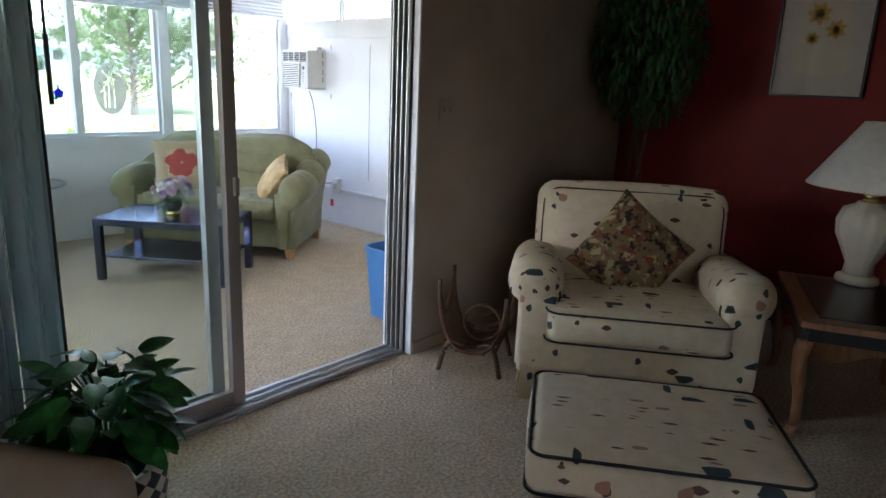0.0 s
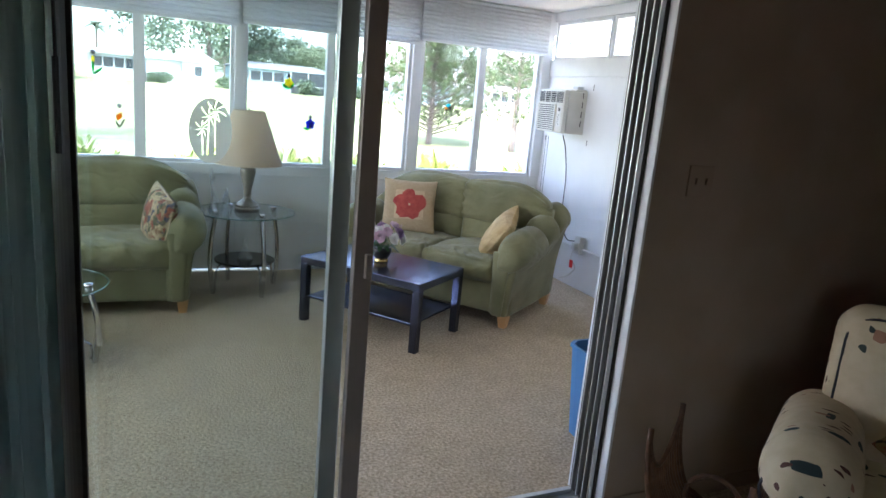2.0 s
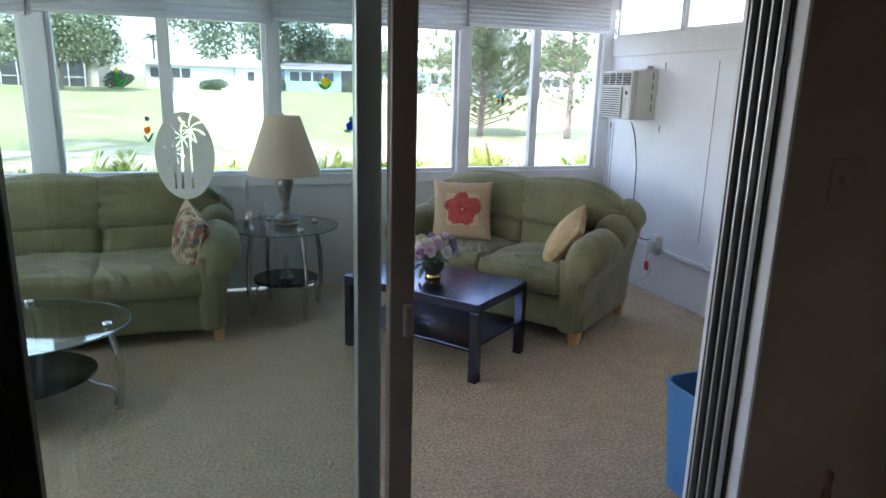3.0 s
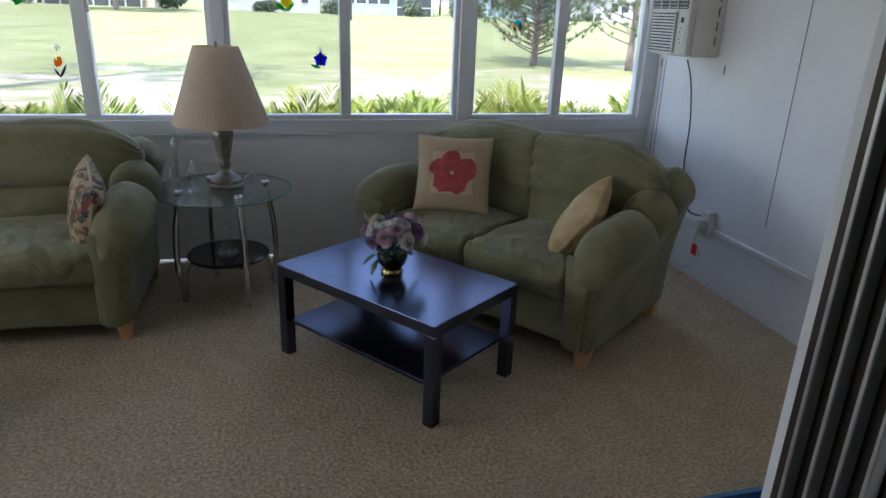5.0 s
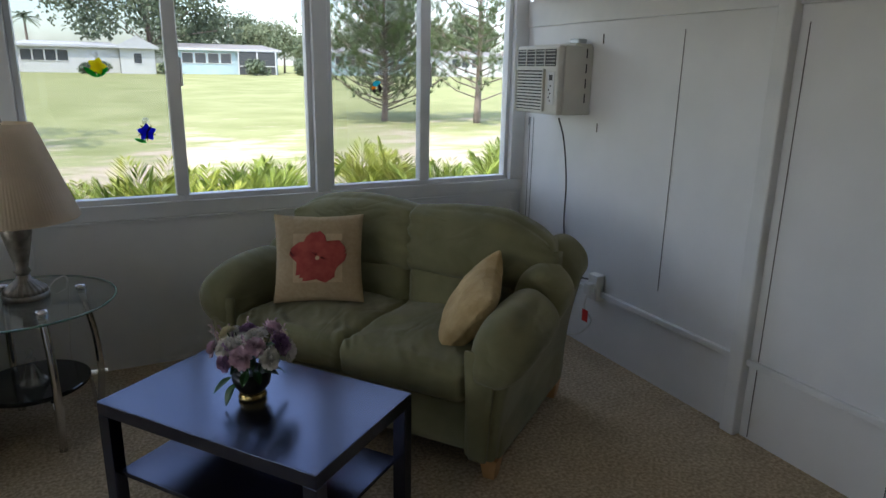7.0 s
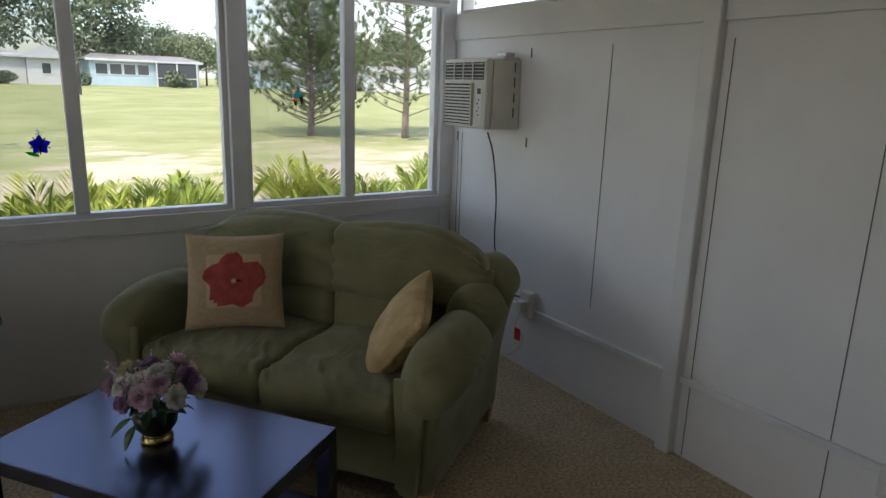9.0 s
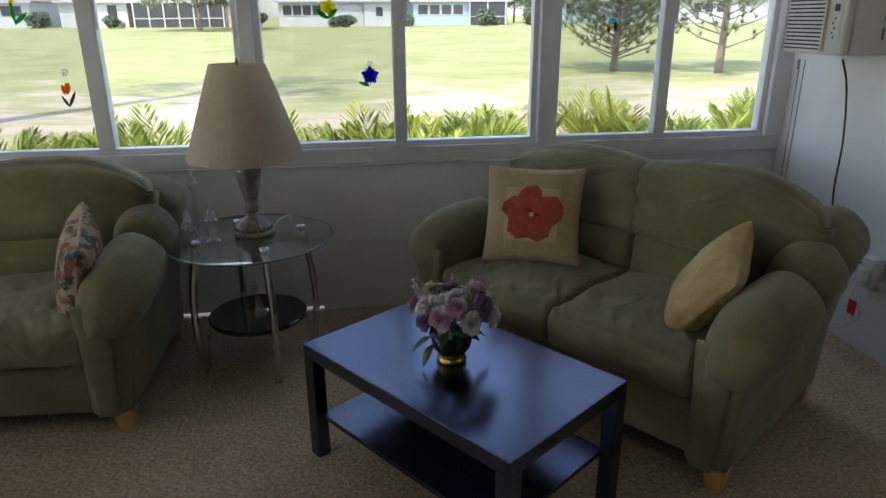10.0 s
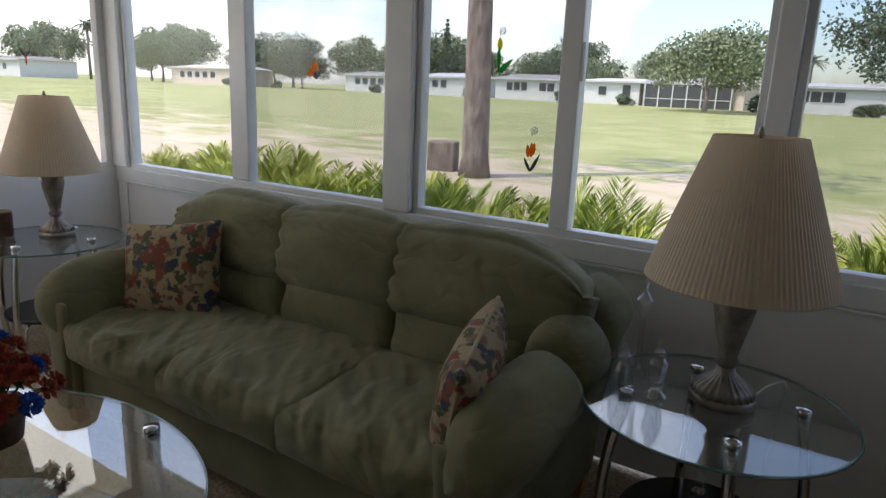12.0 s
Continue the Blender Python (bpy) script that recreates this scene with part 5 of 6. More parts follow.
def armchair(m, cloth, pipe, label, width=1.21, depth=0.90, backz=0.96):
    a = thing("armchair", m, label, "armchair")
    hw, hd, aw = width / 2, depth / 2, 0.24
    part("base", moved(soft((width - 0.14, depth - 0.06, 0.20), 0.02, 10), pose(0, 0, 0.22)), cloth, a, smooth=True)
    skirt(width - 0.16, depth - 0.06, 0.20, a, cloth)
    part("seat_cushion", moved(soft((width - 2 * aw + 0.10, 0.72, 0.17), 0.055, 22, puff=(0, 0.03, 0.03), fold=0.004, seed=2), pose(0, -0.12, 0.40)), cloth, a, smooth=True)
    for z in (0.335, 0.475):
        part("piping", tube([(x, y - 0.12, z) for x, y, _ in rect_loop(width - 2 * aw + 0.115, 0.765, 0, 0.07)], 0.005, 6, closed=True), pipe, a, smooth=True)
    part("backrest", moved(soft((width - 0.20, 0.24, 0.60), 0.09, 22, puff=(0, 0.03, 0.02), fold=0.004, seed=5), pose(0, hd - 0.16, 0.67, -9)), cloth, a, smooth=True)
    part("piping", moved(tube([(x, -0.10, z) for x, z, _ in rect_loop(width - 0.27, 0.53, 0, 0.09)], 0.005, 6, closed=True), pose(0, hd - 0.165, 0.67, -9)), pipe, a, smooth=True)
    for sx in (-1, 1):
        part("arm_side", moved(soft((aw - 0.06, depth - 0.10, 0.42), 0.03, 12), pose(sx * (hw - 0.14), -0.02, 0.34)), cloth, a, smooth=True)
        roll = soft((aw + 0.03, depth - 0.12, 0.24), 0.115, 20, puff=(0.0, 0.02, 0.005), fold=0.003, seed=8 + sx)
        part("arm_roll", moved(roll, pose(sx * (hw - 0.125), -0.03, 0.545, -5)), cloth, a, smooth=True)
        ring = [(sx * (hw - 0.125) + (aw / 2 - 0.002) * math.cos(t), -hd + 0.085, 0.515 + 0.10 * math.sin(t)) for t in [math.pi * (i / 18 * 1.25 - 0.125) for i in range(19)]]
        part("piping", tube(ring, 0.005, 6), pipe, a, smooth=True)
    return a


armchair(pose(5.735, 2.155, 0, 0, 0, -57.3), M["leaf_cloth"], M["piping"], "cream armchair printed with leaves, dark piping, in the corner")
cushion(pose(5.74, 2.17, 0.655, -16, 38, -57), 0.46, 0.46, 0.18, M["paisley"], "brown and gold paisley cushion on the printed armchair", 6)
ott = thing("ottoman", pose(4.597, 1.487, 0, 0, 0, -58), "cream ottoman printed with leaves, dark piping, before the armchair", "ottoman")
part("base", moved(soft((0.73, 0.55, 0.20), 0.02, 10), pose(0, 0, 0.20)), M["leaf_cloth"], ott, smooth=True)
skirt(0.72, 0.54, 0.19, ott, M["leaf_cloth"])
part("cushion", moved(soft((0.82, 0.61, 0.15), 0.045, 22, puff=(0.01, 0.01, 0.012), fold=0.003), pose(0, 0, 0.352)), M["leaf_cloth"], ott, smooth=True)
part("piping", tube(rect_loop(0.815, 0.605, 0.415, 0.05), 0.0055, 6, closed=True), M["piping"], ott, smooth=True)
part("piping", tube(rect_loop(0.825, 0.615, 0.288, 0.05), 0.0055, 6, closed=True), M["piping"], ott, smooth=True)

# tan wing chair
tw_ = thing("wing_chair", pose(2.71, 2.15, 0, 0, 0, 33.4), "tan upholstered wing chair with rounded arms beside the plant", "armchair")
part("base", moved(soft((0.60, 0.66, 0.30), 0.03, 10), pose(0, 0, 0.25)), M["tan"], tw_, smooth=True)
part("seat_cushion", moved(soft((0.50, 0.56, 0.13), 0.05, 14, puff=(0, 0, 0.02)), pose(0, -0.06, 0.45)), M["tan"], tw_, smooth=True)
part("backrest", moved(soft((0.62, 0.14, 0.78), 0.06, 14, puff=(0, 0.02, 0.03)), pose(0, 0.31, 0.74, -8)), M["tan"], tw_, smooth=True)
for sx in (-1, 1):
    part("wing", moved(soft((0.09, 0.24, 0.52), 0.04, 14, puff=(0, 0.03, 0.02)), pose(sx * 0.31, 0.22, 0.86, -8)), M["tan"], tw_, smooth=True)
    part("arm", moved(soft((0.13, 0.58, 0.44), 0.06, 14, puff=(0.01, 0.01, 0.015)), pose(sx * 0.325, 0.0, 0.40)), M["tan"], tw_, smooth=True)
    for y in (-0.28, 0.28):
        part("foot", box((sx * 0.26 - 0.022, y - 0.022, 0), (sx * 0.26 + 0.022, y + 0.022, 0.11), 0.004), M["oak"], tw_)

# potted plant
pl = thing("potted_plant", pose(3.22, 2.385, 0), "bushy green potted plant in a black and cream checked planter", "potted plant")
m = mat("checked", (0.7, 0.62, 0.45), 0.3)
nt = m.node_tree
ck = nt.nodes.new("ShaderNodeTexChecker")
ck.inputs["Color1"].default_value, ck.inputs["Color2"].default_value = (0.02, 0.02, 0.02, 1), (0.65, 0.56, 0.40, 1)
ck.inputs["Scale"].default_value = 1.0
tc = nt.nodes.new("ShaderNodeTexCoord")
sep = nt.nodes.new("ShaderNodeSeparateXYZ")
at2 = nt.nodes.new("ShaderNodeMath")
at2.operation = "ARCTAN2"
sc1 = nt.nodes.new("ShaderNodeMath")
sc1.operation, sc1.inputs[1].default_value = "MULTIPLY", 8 / math.pi
sc2 = nt.nodes.new("ShaderNodeMath")
sc2.operation, sc2.inputs[1].default_value = "MULTIPLY", 19.0
ad = nt.nodes.new("ShaderNodeMath")
su = nt.nodes.new("ShaderNodeMath")
su.operation = "SUBTRACT"
cb = nt.nodes.new("ShaderNodeCombineXYZ")
cb.inputs[2].default_value = 0.5
nt.links.new(tc.outputs["Object"], sep.inputs[0])
nt.links.new(sep.outputs[0], at2.inputs[0])
nt.links.new(sep.outputs[1], at2.inputs[1])
nt.links.new(at2.outputs[0], sc1.inputs[0])
nt.links.new(sep.outputs[2], sc2.inputs[0])
nt.links.new(sc1.outputs[0], ad.inputs[0])
nt.links.new(sc2.outputs[0], ad.inputs[1])
nt.links.new(sc1.outputs[0], su.inputs[0])
nt.links.new(sc2.outputs[0], su.inputs[1])
nt.links.new(ad.outputs[0], cb.inputs[0])
nt.links.new(su.outputs[0], cb.inputs[1])
nt.links.new(cb.outputs[0], ck.inputs["Vector"])
nt.links.new(ck.outputs["Color"], nt.nodes["Principled BSDF"].inputs["Base Color"])
part("planter", lathe([(0.09, 0), (0.10, 0.02), (0.10, 0.15), (0.135, 0.38), (0.14, 0.46), (0.13, 0.475), (0.12, 0.465)], 40), m, pl, smooth=True)
part("soil", lathe([(0.10, 0.44), (0.122, 0.455), (0.001, 0.462)], 24), mat("soil", (0.03, 0.02, 0.012), 0.95, rgb2=(0.06, 0.04, 0.03), scale=60, bump=0.5), pl)
M["plant_leaf"] = mat("plant_leaf", (0.008, 0.055, 0.010), 0.34, rgb2=(0.03, 0.14, 0.025), scale=30, detail=2)
variants = []
for L, Wd in ((0.095, 0.060), (0.075, 0.048), (0.115, 0.055)):
    b = leaf_bm(L, Wd, 0.22, 0.2, 8, 0.12)
    me = bpy.data.meshes.new("leaf")
    b.to_mesh(me)
    b.free()
    me.materials.append(M["plant_leaf"])
    for p in me.polygons:
        p.use_smooth = True
    variants.append(me)
rnd = random.Random(9)
for i in range(165):
    a = i * 2.399 + rnd.uniform(-0.3, 0.3)
    rr = 0.02 + 0.125 * math.sqrt(rnd.random())
    z = 0.52 + rnd.random() * 0.27 * (1 - (rr / 0.28) ** 2)
    tilt = rnd.uniform(-0.7, 0.55) + rr * 1.2
    shared("leaf", variants[i % 3], pl, Matrix.Translation((rr * math.cos(a), rr * math.sin(a), z)) @ Matrix.Rotation(a + rnd.uniform(-0.5, 0.5), 4, "Z") @ Matrix.Rotation(tilt, 4, "Y") @ Matrix.Rotation(rnd.uniform(-0.5, 0.5), 4, "X"))
    if i % 2 == 0:
        part("stem", tube([(0.03 * math.cos(a), 0.03 * math.sin(a), 0.455), (rr * 0.5 * math.cos(a), rr * 0.5 * math.sin(a), 0.3 + z * 0.5), (rr * math.cos(a), rr * math.sin(a), z)], 0.003, 5), M["plant_leaf"], pl)

# rattan magazine rack
mr = thing("magazine_rack", pose(5.265, 2.775, 0, 0, 0, -63.7), "small dark rattan magazine rack with a curved cane basket", "magazine rack")


def rack_u(y, t):
    """The trough's section, t from one rim (-1) to the other (1), rims dipping between the horns."""
    a = t * math.pi / 2
    top = 0.30 + 0.15 * abs(y / 0.15) ** 2
    return (0.175 * math.sin(a) * (0.88 + 0.12 * abs(t)), y, 0.115 + (top - 0.115) * (1 - math.cos(a)) ** 1.35 if t < 0 else 0.115 + (top - 0.055 - 0.115) * (1 - math.cos(a)) ** 1.35)


for y in (-0.15, 0.15):
    part("end_bow", tube([rack_u(y, -1.06 + 2.12 * i / 24) for i in range(25)], 0.011, 8), M["rattan"], mr, smooth=True)
for t in (-1, 1):
    part("rim", tube([rack_u(-0.15 + 0.30 * i / 12, t) for i in range(13)], 0.010, 8), M["rattan"], mr, smooth=True)
for i in range(17):
    y = -0.135 + i * 0.0169
    part("cane", tube([rack_u(y, -1 + 2 * k / 18) for k in range(19)], 0.0062, 6), M["rattan"], mr, smooth=True)
for t in (-0.62, -0.3, 0.0, 0.3, 0.62):
    x, _, z = rack_u(0, t)
    part("binding", tube([(x, -0.148, z - 0.010), (x, 0.148, z - 0.010)], 0.007, 6), M["rattan"], mr)
part("carrying_hoop", tube([(0.03 + 0.10 * math.cos(a), 0.0, 0.235 + 0.10 * math.sin(a)) for a in [2 * math.pi * i / 24 for i in range(24)]], 0.009, 7, closed=True), M["rattan"], mr, smooth=True)
for sx in (-1, 1):
    for y in (-0.14, 0.14):
        part("leg", tube(curve_pts([(sx * 0.04, y, 0.15), (sx * 0.10, y * 1.04, 0.165), (sx * 0.135, y * 1.08, 0.12), (sx * 0.165, y * 1.15, 0.0)], 5), [0.010] * 5 + [0.013] * 11, 8), M["rattan"], mr, smooth=True)

# side table, ceramic lamp, glass paperweight
stb = thing("side_table", pose(6.19, 1.19, 0, 0, 0, 21.6), "oak side table with dark inlaid top and curved legs", "side table")
ST = stb.matrix_world.copy()
part("top_frame", box((-0.44, -0.32, 0.515), (0.44, 0.32, 0.548), 0.008), M["oak"], stb)
part("inlay", box((-0.36, -0.24, 0.5485), (0.36, 0.24, 0.552), 0.001), M["slate"], stb)
for sx, sy, w, d in ((0, -1, 0.80, 0.02), (0, 1, 0.80, 0.02), (-1, 0, 0.02, 0.56), (1, 0, 0.02, 0.56)):
    cx, cy = sx * 0.41, sy * 0.29
    part("dark_frieze", box((cx - w / 2, cy - d / 2, 0.455), (cx + w / 2, cy + d / 2, 0.5145), 0.002), M["slate"], stb)
    bm = bmesh.new()
    prev = None
    for i in range(25):
        t = i / 24 * 2 - 1
        low = 0.36 + 0.045 * (1 - t * t) + 0.02 * math.cos(6 * t)
        if abs(t) > 0.88:
            low = 0.33
        x, y = (cx + t * w / 2, cy) if w > d else (cx, cy + t * d / 2)
        cur = (bm.verts.new((x, y, low)), bm.verts.new((x, y, 0.454)))
        if prev:
            bm.faces.new((prev[0], cur[0], cur[1], prev[1]))
        prev = cur
    bmesh.ops.solidify(bm, geom=bm.faces[:], thickness=0.02)
    part("apron", bm, M["oak"], stb)
for sx in (-1, 1):
    for sy in (-1, 1):
        part("leg", tube(curve_pts([(sx * 0.405, sy * 0.285, 0.45), (sx * 0.415, sy * 0.295, 0.36), (sx * 0.39, sy * 0.27, 0.18), (sx * 0.385, sy * 0.265, 0.06), (sx * 0.405, sy * 0.285, 0.0)], 5), [0.034] * 4 + [0.030] * 5 + [0.022] * 12, 10), M["oak"], stb, smooth=True)
cl = thing("table_lamp", ST @ pose(0.365, -0.045, 0.5525) @ Matrix.Scale(1.16, 4), "cream ceramic ribbed lamp with a wide off-white shade", "table lamp")
part("lamp_base", lathe([(0.085, 0), (0.09, 0.012), (0.085, 0.03), (0.062, 0.04)], 40), M["ceramic"], cl, smooth=True)
part("lamp_body", lathe([(0.062, 0.041), (0.058, 0.09), (0.085, 0.15), (0.118, 0.22), (0.125, 0.28), (0.105, 0.335), (0.060, 0.355), (0.055, 0.365)], 96, ribs=16, depth=0.018), M["ceramic"], cl, smooth=True)
part("neck", lathe([(0.04, 0.366), (0.04, 0.41), (0.012, 0.42), (0.008, 0.5)], 20), M["gold"], cl, smooth=True)
M["shade_white"] = mat("shade_white", (0.68, 0.64, 0.58), 0.8, rgb2=(0.74, 0.70, 0.64), scale=30, bump=0.2, bscale=150)
part("shade", lathe([(0.268, 0.43), (0.27, 0.434), (0.085, 0.71), (0.083, 0.71), (0.266, 0.432)], 64), M["shade_white"], cl, smooth=True)
pw_ = tagged(part("paperweight", moved(lathe([(0.02, 0), (0.035, 0.01), (0.04, 0.03), (0.03, 0.055), (0.001, 0.066)], 24), ST @ pose(0.30, -0.19, 0.5523)), M["crystal"], smooth=True), "clear glass paperweight on the side table", "ornament")

# framed botanical print
pc = thing("framed_picture", pose(RED_X - 0.002, 1.805, 1.85) @ Matrix.Scale(1.03, 4), "framed botanical print of yellow flowers on the red wall", "framed picture")
bm = bmesh.new()
for a, b_ in (((-0.03, -0.253, -0.358), (0, 0.253, -0.345)), ((-0.03, -0.253, 0.345), (0, 0.253, 0.358)), ((-0.03, -0.253, -0.3448), (0, -0.24, 0.3448)), ((-0.03, 0.24, -0.3448), (0, 0.253, 0.3448))):
    box(a, b_, 0.003, bm)
part("frame", bm, M["slate"], pc, "thin dark frame")
M["matboard"] = mat("matboard", (0.60, 0.56, 0.48), 0.8, rgb2=(0.64, 0.60, 0.52), scale=10)
part("mat_board", box((-0.012, -0.24, -0.345), (-0.004, 0.24, 0.345)), M["matboard"], pc)
part("print", box((-0.015, -0.15, -0.23), (-0.0125, 0.15, 0.23), 0.001), mat("print_paper", (0.66, 0.60, 0.46), 0.8, rgb2=(0.70, 0.64, 0.50), scale=8), pc)
M["ink_yellow"] = mat("ink_yellow", (0.62, 0.34, 0.05), 0.8, rgb2=(0.70, 0.44, 0.10), scale=40)
M["ink_green"] = mat("ink_green", (0.10, 0.12, 0.09), 0.8, rgb2=(0.16, 0.17, 0.13), scale=40)
TY = Matrix(((0, 1, 0, -0.018), (-1, 0, 0, 0), (0, 0, 1, 0), (0, 0, 0, 1)))
for cy_, cz, r in ((-0.04, 0.12, 0.07), (0.06, 0.03, 0.06), (-0.06, -0.02, 0.04)):
    for k in range(7):
        part("printed_petal", moved(piece(r, r * 0.6, (cy_, cz), k * 51 + 20), TY), M["ink_yellow"], pc)
for at, ang, L in (((0.02, -0.10), 20, 0.11), ((0.0, -0.16), 170, 0.13), ((0.05, -0.12), 60, 0.12), ((0.0, -0.20), 75, 0.2)):
    part("printed_leaf", moved(piece(L, 0.05 if L < 0.15 else 0.01, at, ang), TY @ Matrix.Translation((0, 0.004, 0))), M["ink_green"], pc)
pg = part("pane", box((-0.024, -0.24, -0.3445), (-0.0215, 0.24, 0.3445)), glass("picture_glass", (0.97, 0.97, 0.97), gloss=0.05), pc)
pg.visible_shadow = False

# indoor fig tree in the corner
fg_ = thing("fig_tree", pose(6.84, 2.72, 0), "tall dark leafy indoor fig tree in the corner", "indoor tree")
part("pot", lathe([(0.13, 0), (0.15, 0.02), (0.17, 0.28), (0.18, 0.30), (0.16, 0.29)], 32), M["rattan"], fg_, smooth=True)
for k in range(3):
    a = k * 2.1
    part("trunk", tube(curve_pts([(0.03 * math.cos(a), 0.03 * math.sin(a), 0.28), (0.05 * math.cos(a + 1.5), 0.05 * math.sin(a + 1.5), 0.8), (0.04 * math.cos(a + 3), 0.04 * math.sin(a + 3), 1.3), (0.14 * math.cos(a), 0.14 * math.sin(a), 1.9)], 5), 0.014, 8), M["rattan"], fg_, smooth=True)
rnd = random.Random(21)
bm = bmesh.new()
for i in range(2300):
    while True:
        p = Vector((rnd.uniform(-1, 1), rnd.uniform(-1, 1), rnd.uniform(-1, 1)))
        if p.length < 1:
            break
    c = Vector((p.x * 0.42 - 0.06, p.y * 0.34 - 0.04, 1.80 + p.z * 0.56))
    mm = Matrix.Translation(c) @ Matrix.Rotation(rnd.uniform(0, 6.28), 4, "Z") @ Matrix.Rotation(rnd.uniform(0.5, 1.5), 4, "Y")
    L, wd = 0.075, 0.026
    v = [bm.verts.new(mm @ Vector(q)) for q in ((0, 0, 0), (L * 0.45, -wd / 2, 0.006), (L, 0, 0), (L * 0.45, wd / 2, 0.006))]
    bm.faces.new(v)
part("crown", bm, M["leaf_dark"], fg_)

# ground outside
def ground_z(x, y):
    d = max(0.0, math.hypot(x - 4, y - 4) - 4)
    return -0.42 + 0.0215 * min(d, 62) + 0.004 * max(0, d - 62)


lawn = mat("lawn", (0.23, 0.25, 0.11), 0.95, rgb2=(0.31, 0.32, 0.16), scale=0.5, bump=0.5, bscale=14, spec=0.1, big=0.08)
nt = lawn.node_tree
b = nt.nodes["Principled BSDF"]
last = b.inputs["Base Color"].links[0].from_socket
tc = nt.nodes.new("ShaderNodeTexCoord")
sep = nt.nodes.new("ShaderNodeSeparateXYZ")
nt.links.new(tc.outputs["Object"], sep.inputs[0])
band = nt.nodes.new("ShaderNodeMapRange")
band.inputs[1].default_value, band.inputs[2].default_value = 14.0, 30.0
band.inputs[3].default_value, band.inputs[4].default_value = 0.13, -0.22
nt.links.new(sep.outputs[1], band.inputs[0])
mpg = nt.nodes.new("ShaderNodeMapping")
mpg.inputs["Scale"].default_value = (0.45, 1.0, 1.0)
nt.links.new(tc.outputs["Object"], mpg.inputs["Vector"])
nz_ = nt.nodes.new("ShaderNodeTexNoise")
nz_.inputs["Scale"].default_value, nz_.inputs["Detail"].default_value, nz_.inputs["Roughness"].default_value = 0.8, 10, 0.72
nt.links.new(mpg.outputs[0], nz_.inputs["Vector"])
ad = nt.nodes.new("ShaderNodeMath")
nt.links.new(nz_.outputs["Fac"], ad.inputs[0])
nt.links.new(band.outputs[0], ad.inputs[1])
rp = nt.nodes.new("ShaderNodeValToRGB")
rp.color_ramp.elements[0].position, rp.color_ramp.elements[1].position = 0.48, 0.58
nt.links.new(ad.outputs[0], rp.inputs["Fac"])
mx = nt.nodes.new("ShaderNodeMix")
mx.data_type = "RGBA"
mx.inputs[7].default_value = (0.46, 0.385, 0.30, 1)
nt.links.new(rp.outputs["Color"], mx.inputs[0])
nt.links.new(last, mx.inputs[6])
nt.links.new(mx.outputs[2], b.inputs["Base Color"])
bm = bmesh.new()
xs = [-900, -400, -250] + [i * 6 - 180 for i in range(0, 60)] + [200, 300, 450, 900]
ys = [-600, -200, -60] + [i * 3 - 30 for i in range(0, 50)] + [150, 220, 400, 900]
grid = [[bm.verts.new((x, y, ground_z(x, y))) for y in ys] for x in xs]
for i in range(len(xs) - 1):
    for j in range(len(ys) - 1):
        bm.faces.new((grid[i][j], grid[i + 1][j], grid[i + 1][j + 1], grid[i][j + 1]))
tagged(part("ground", bm, lawn), "mown green lawn with worn sandy patches near the porch", kind="structure")

M["frond"] = mat("frond", (0.24, 0.30, 0.045), 0.5, rgb2=(0.44, 0.46, 0.10), scale=4, spec=0.3)
M["frond2"] = mat("frond2", (0.12, 0.19, 0.03), 0.5, rgb2=(0.28, 0.34, 0.06), scale=4, spec=0.3)
M["bark"] = mat("bark", (0.13, 0.10, 0.085), 0.95, rgb2=(0.26, 0.21, 0.18), scale=9, bump=1.0, bscale=14, stretch=(1, 1, 0.35))
M["oak_leaf"] = mat("oak_leaf", (0.12, 0.155, 0.085), 0.7, rgb2=(0.20, 0.235, 0.135), scale=0.6)
M["dark_leaf"] = mat("dark_leaf", (0.07, 0.10, 0.06), 0.7, rgb2=(0.12, 0.15, 0.09), scale=0.6)
M["needle"] = mat("needle", (0.10, 0.16, 0.07), 0.7, rgb2=(0.17, 0.23, 0.11), scale=1.0)


def quads(name, verts, mtl, parent, per=4):
    n = len(verts) // per
    me = bpy.data.meshes.new(name)
    me.from_pydata(verts, [], [tuple(range(i * per, i * per + per)) for i in range(n)])
    me.materials.append(mtl)
    o = new(name, me)
    o.parent = parent
    return o


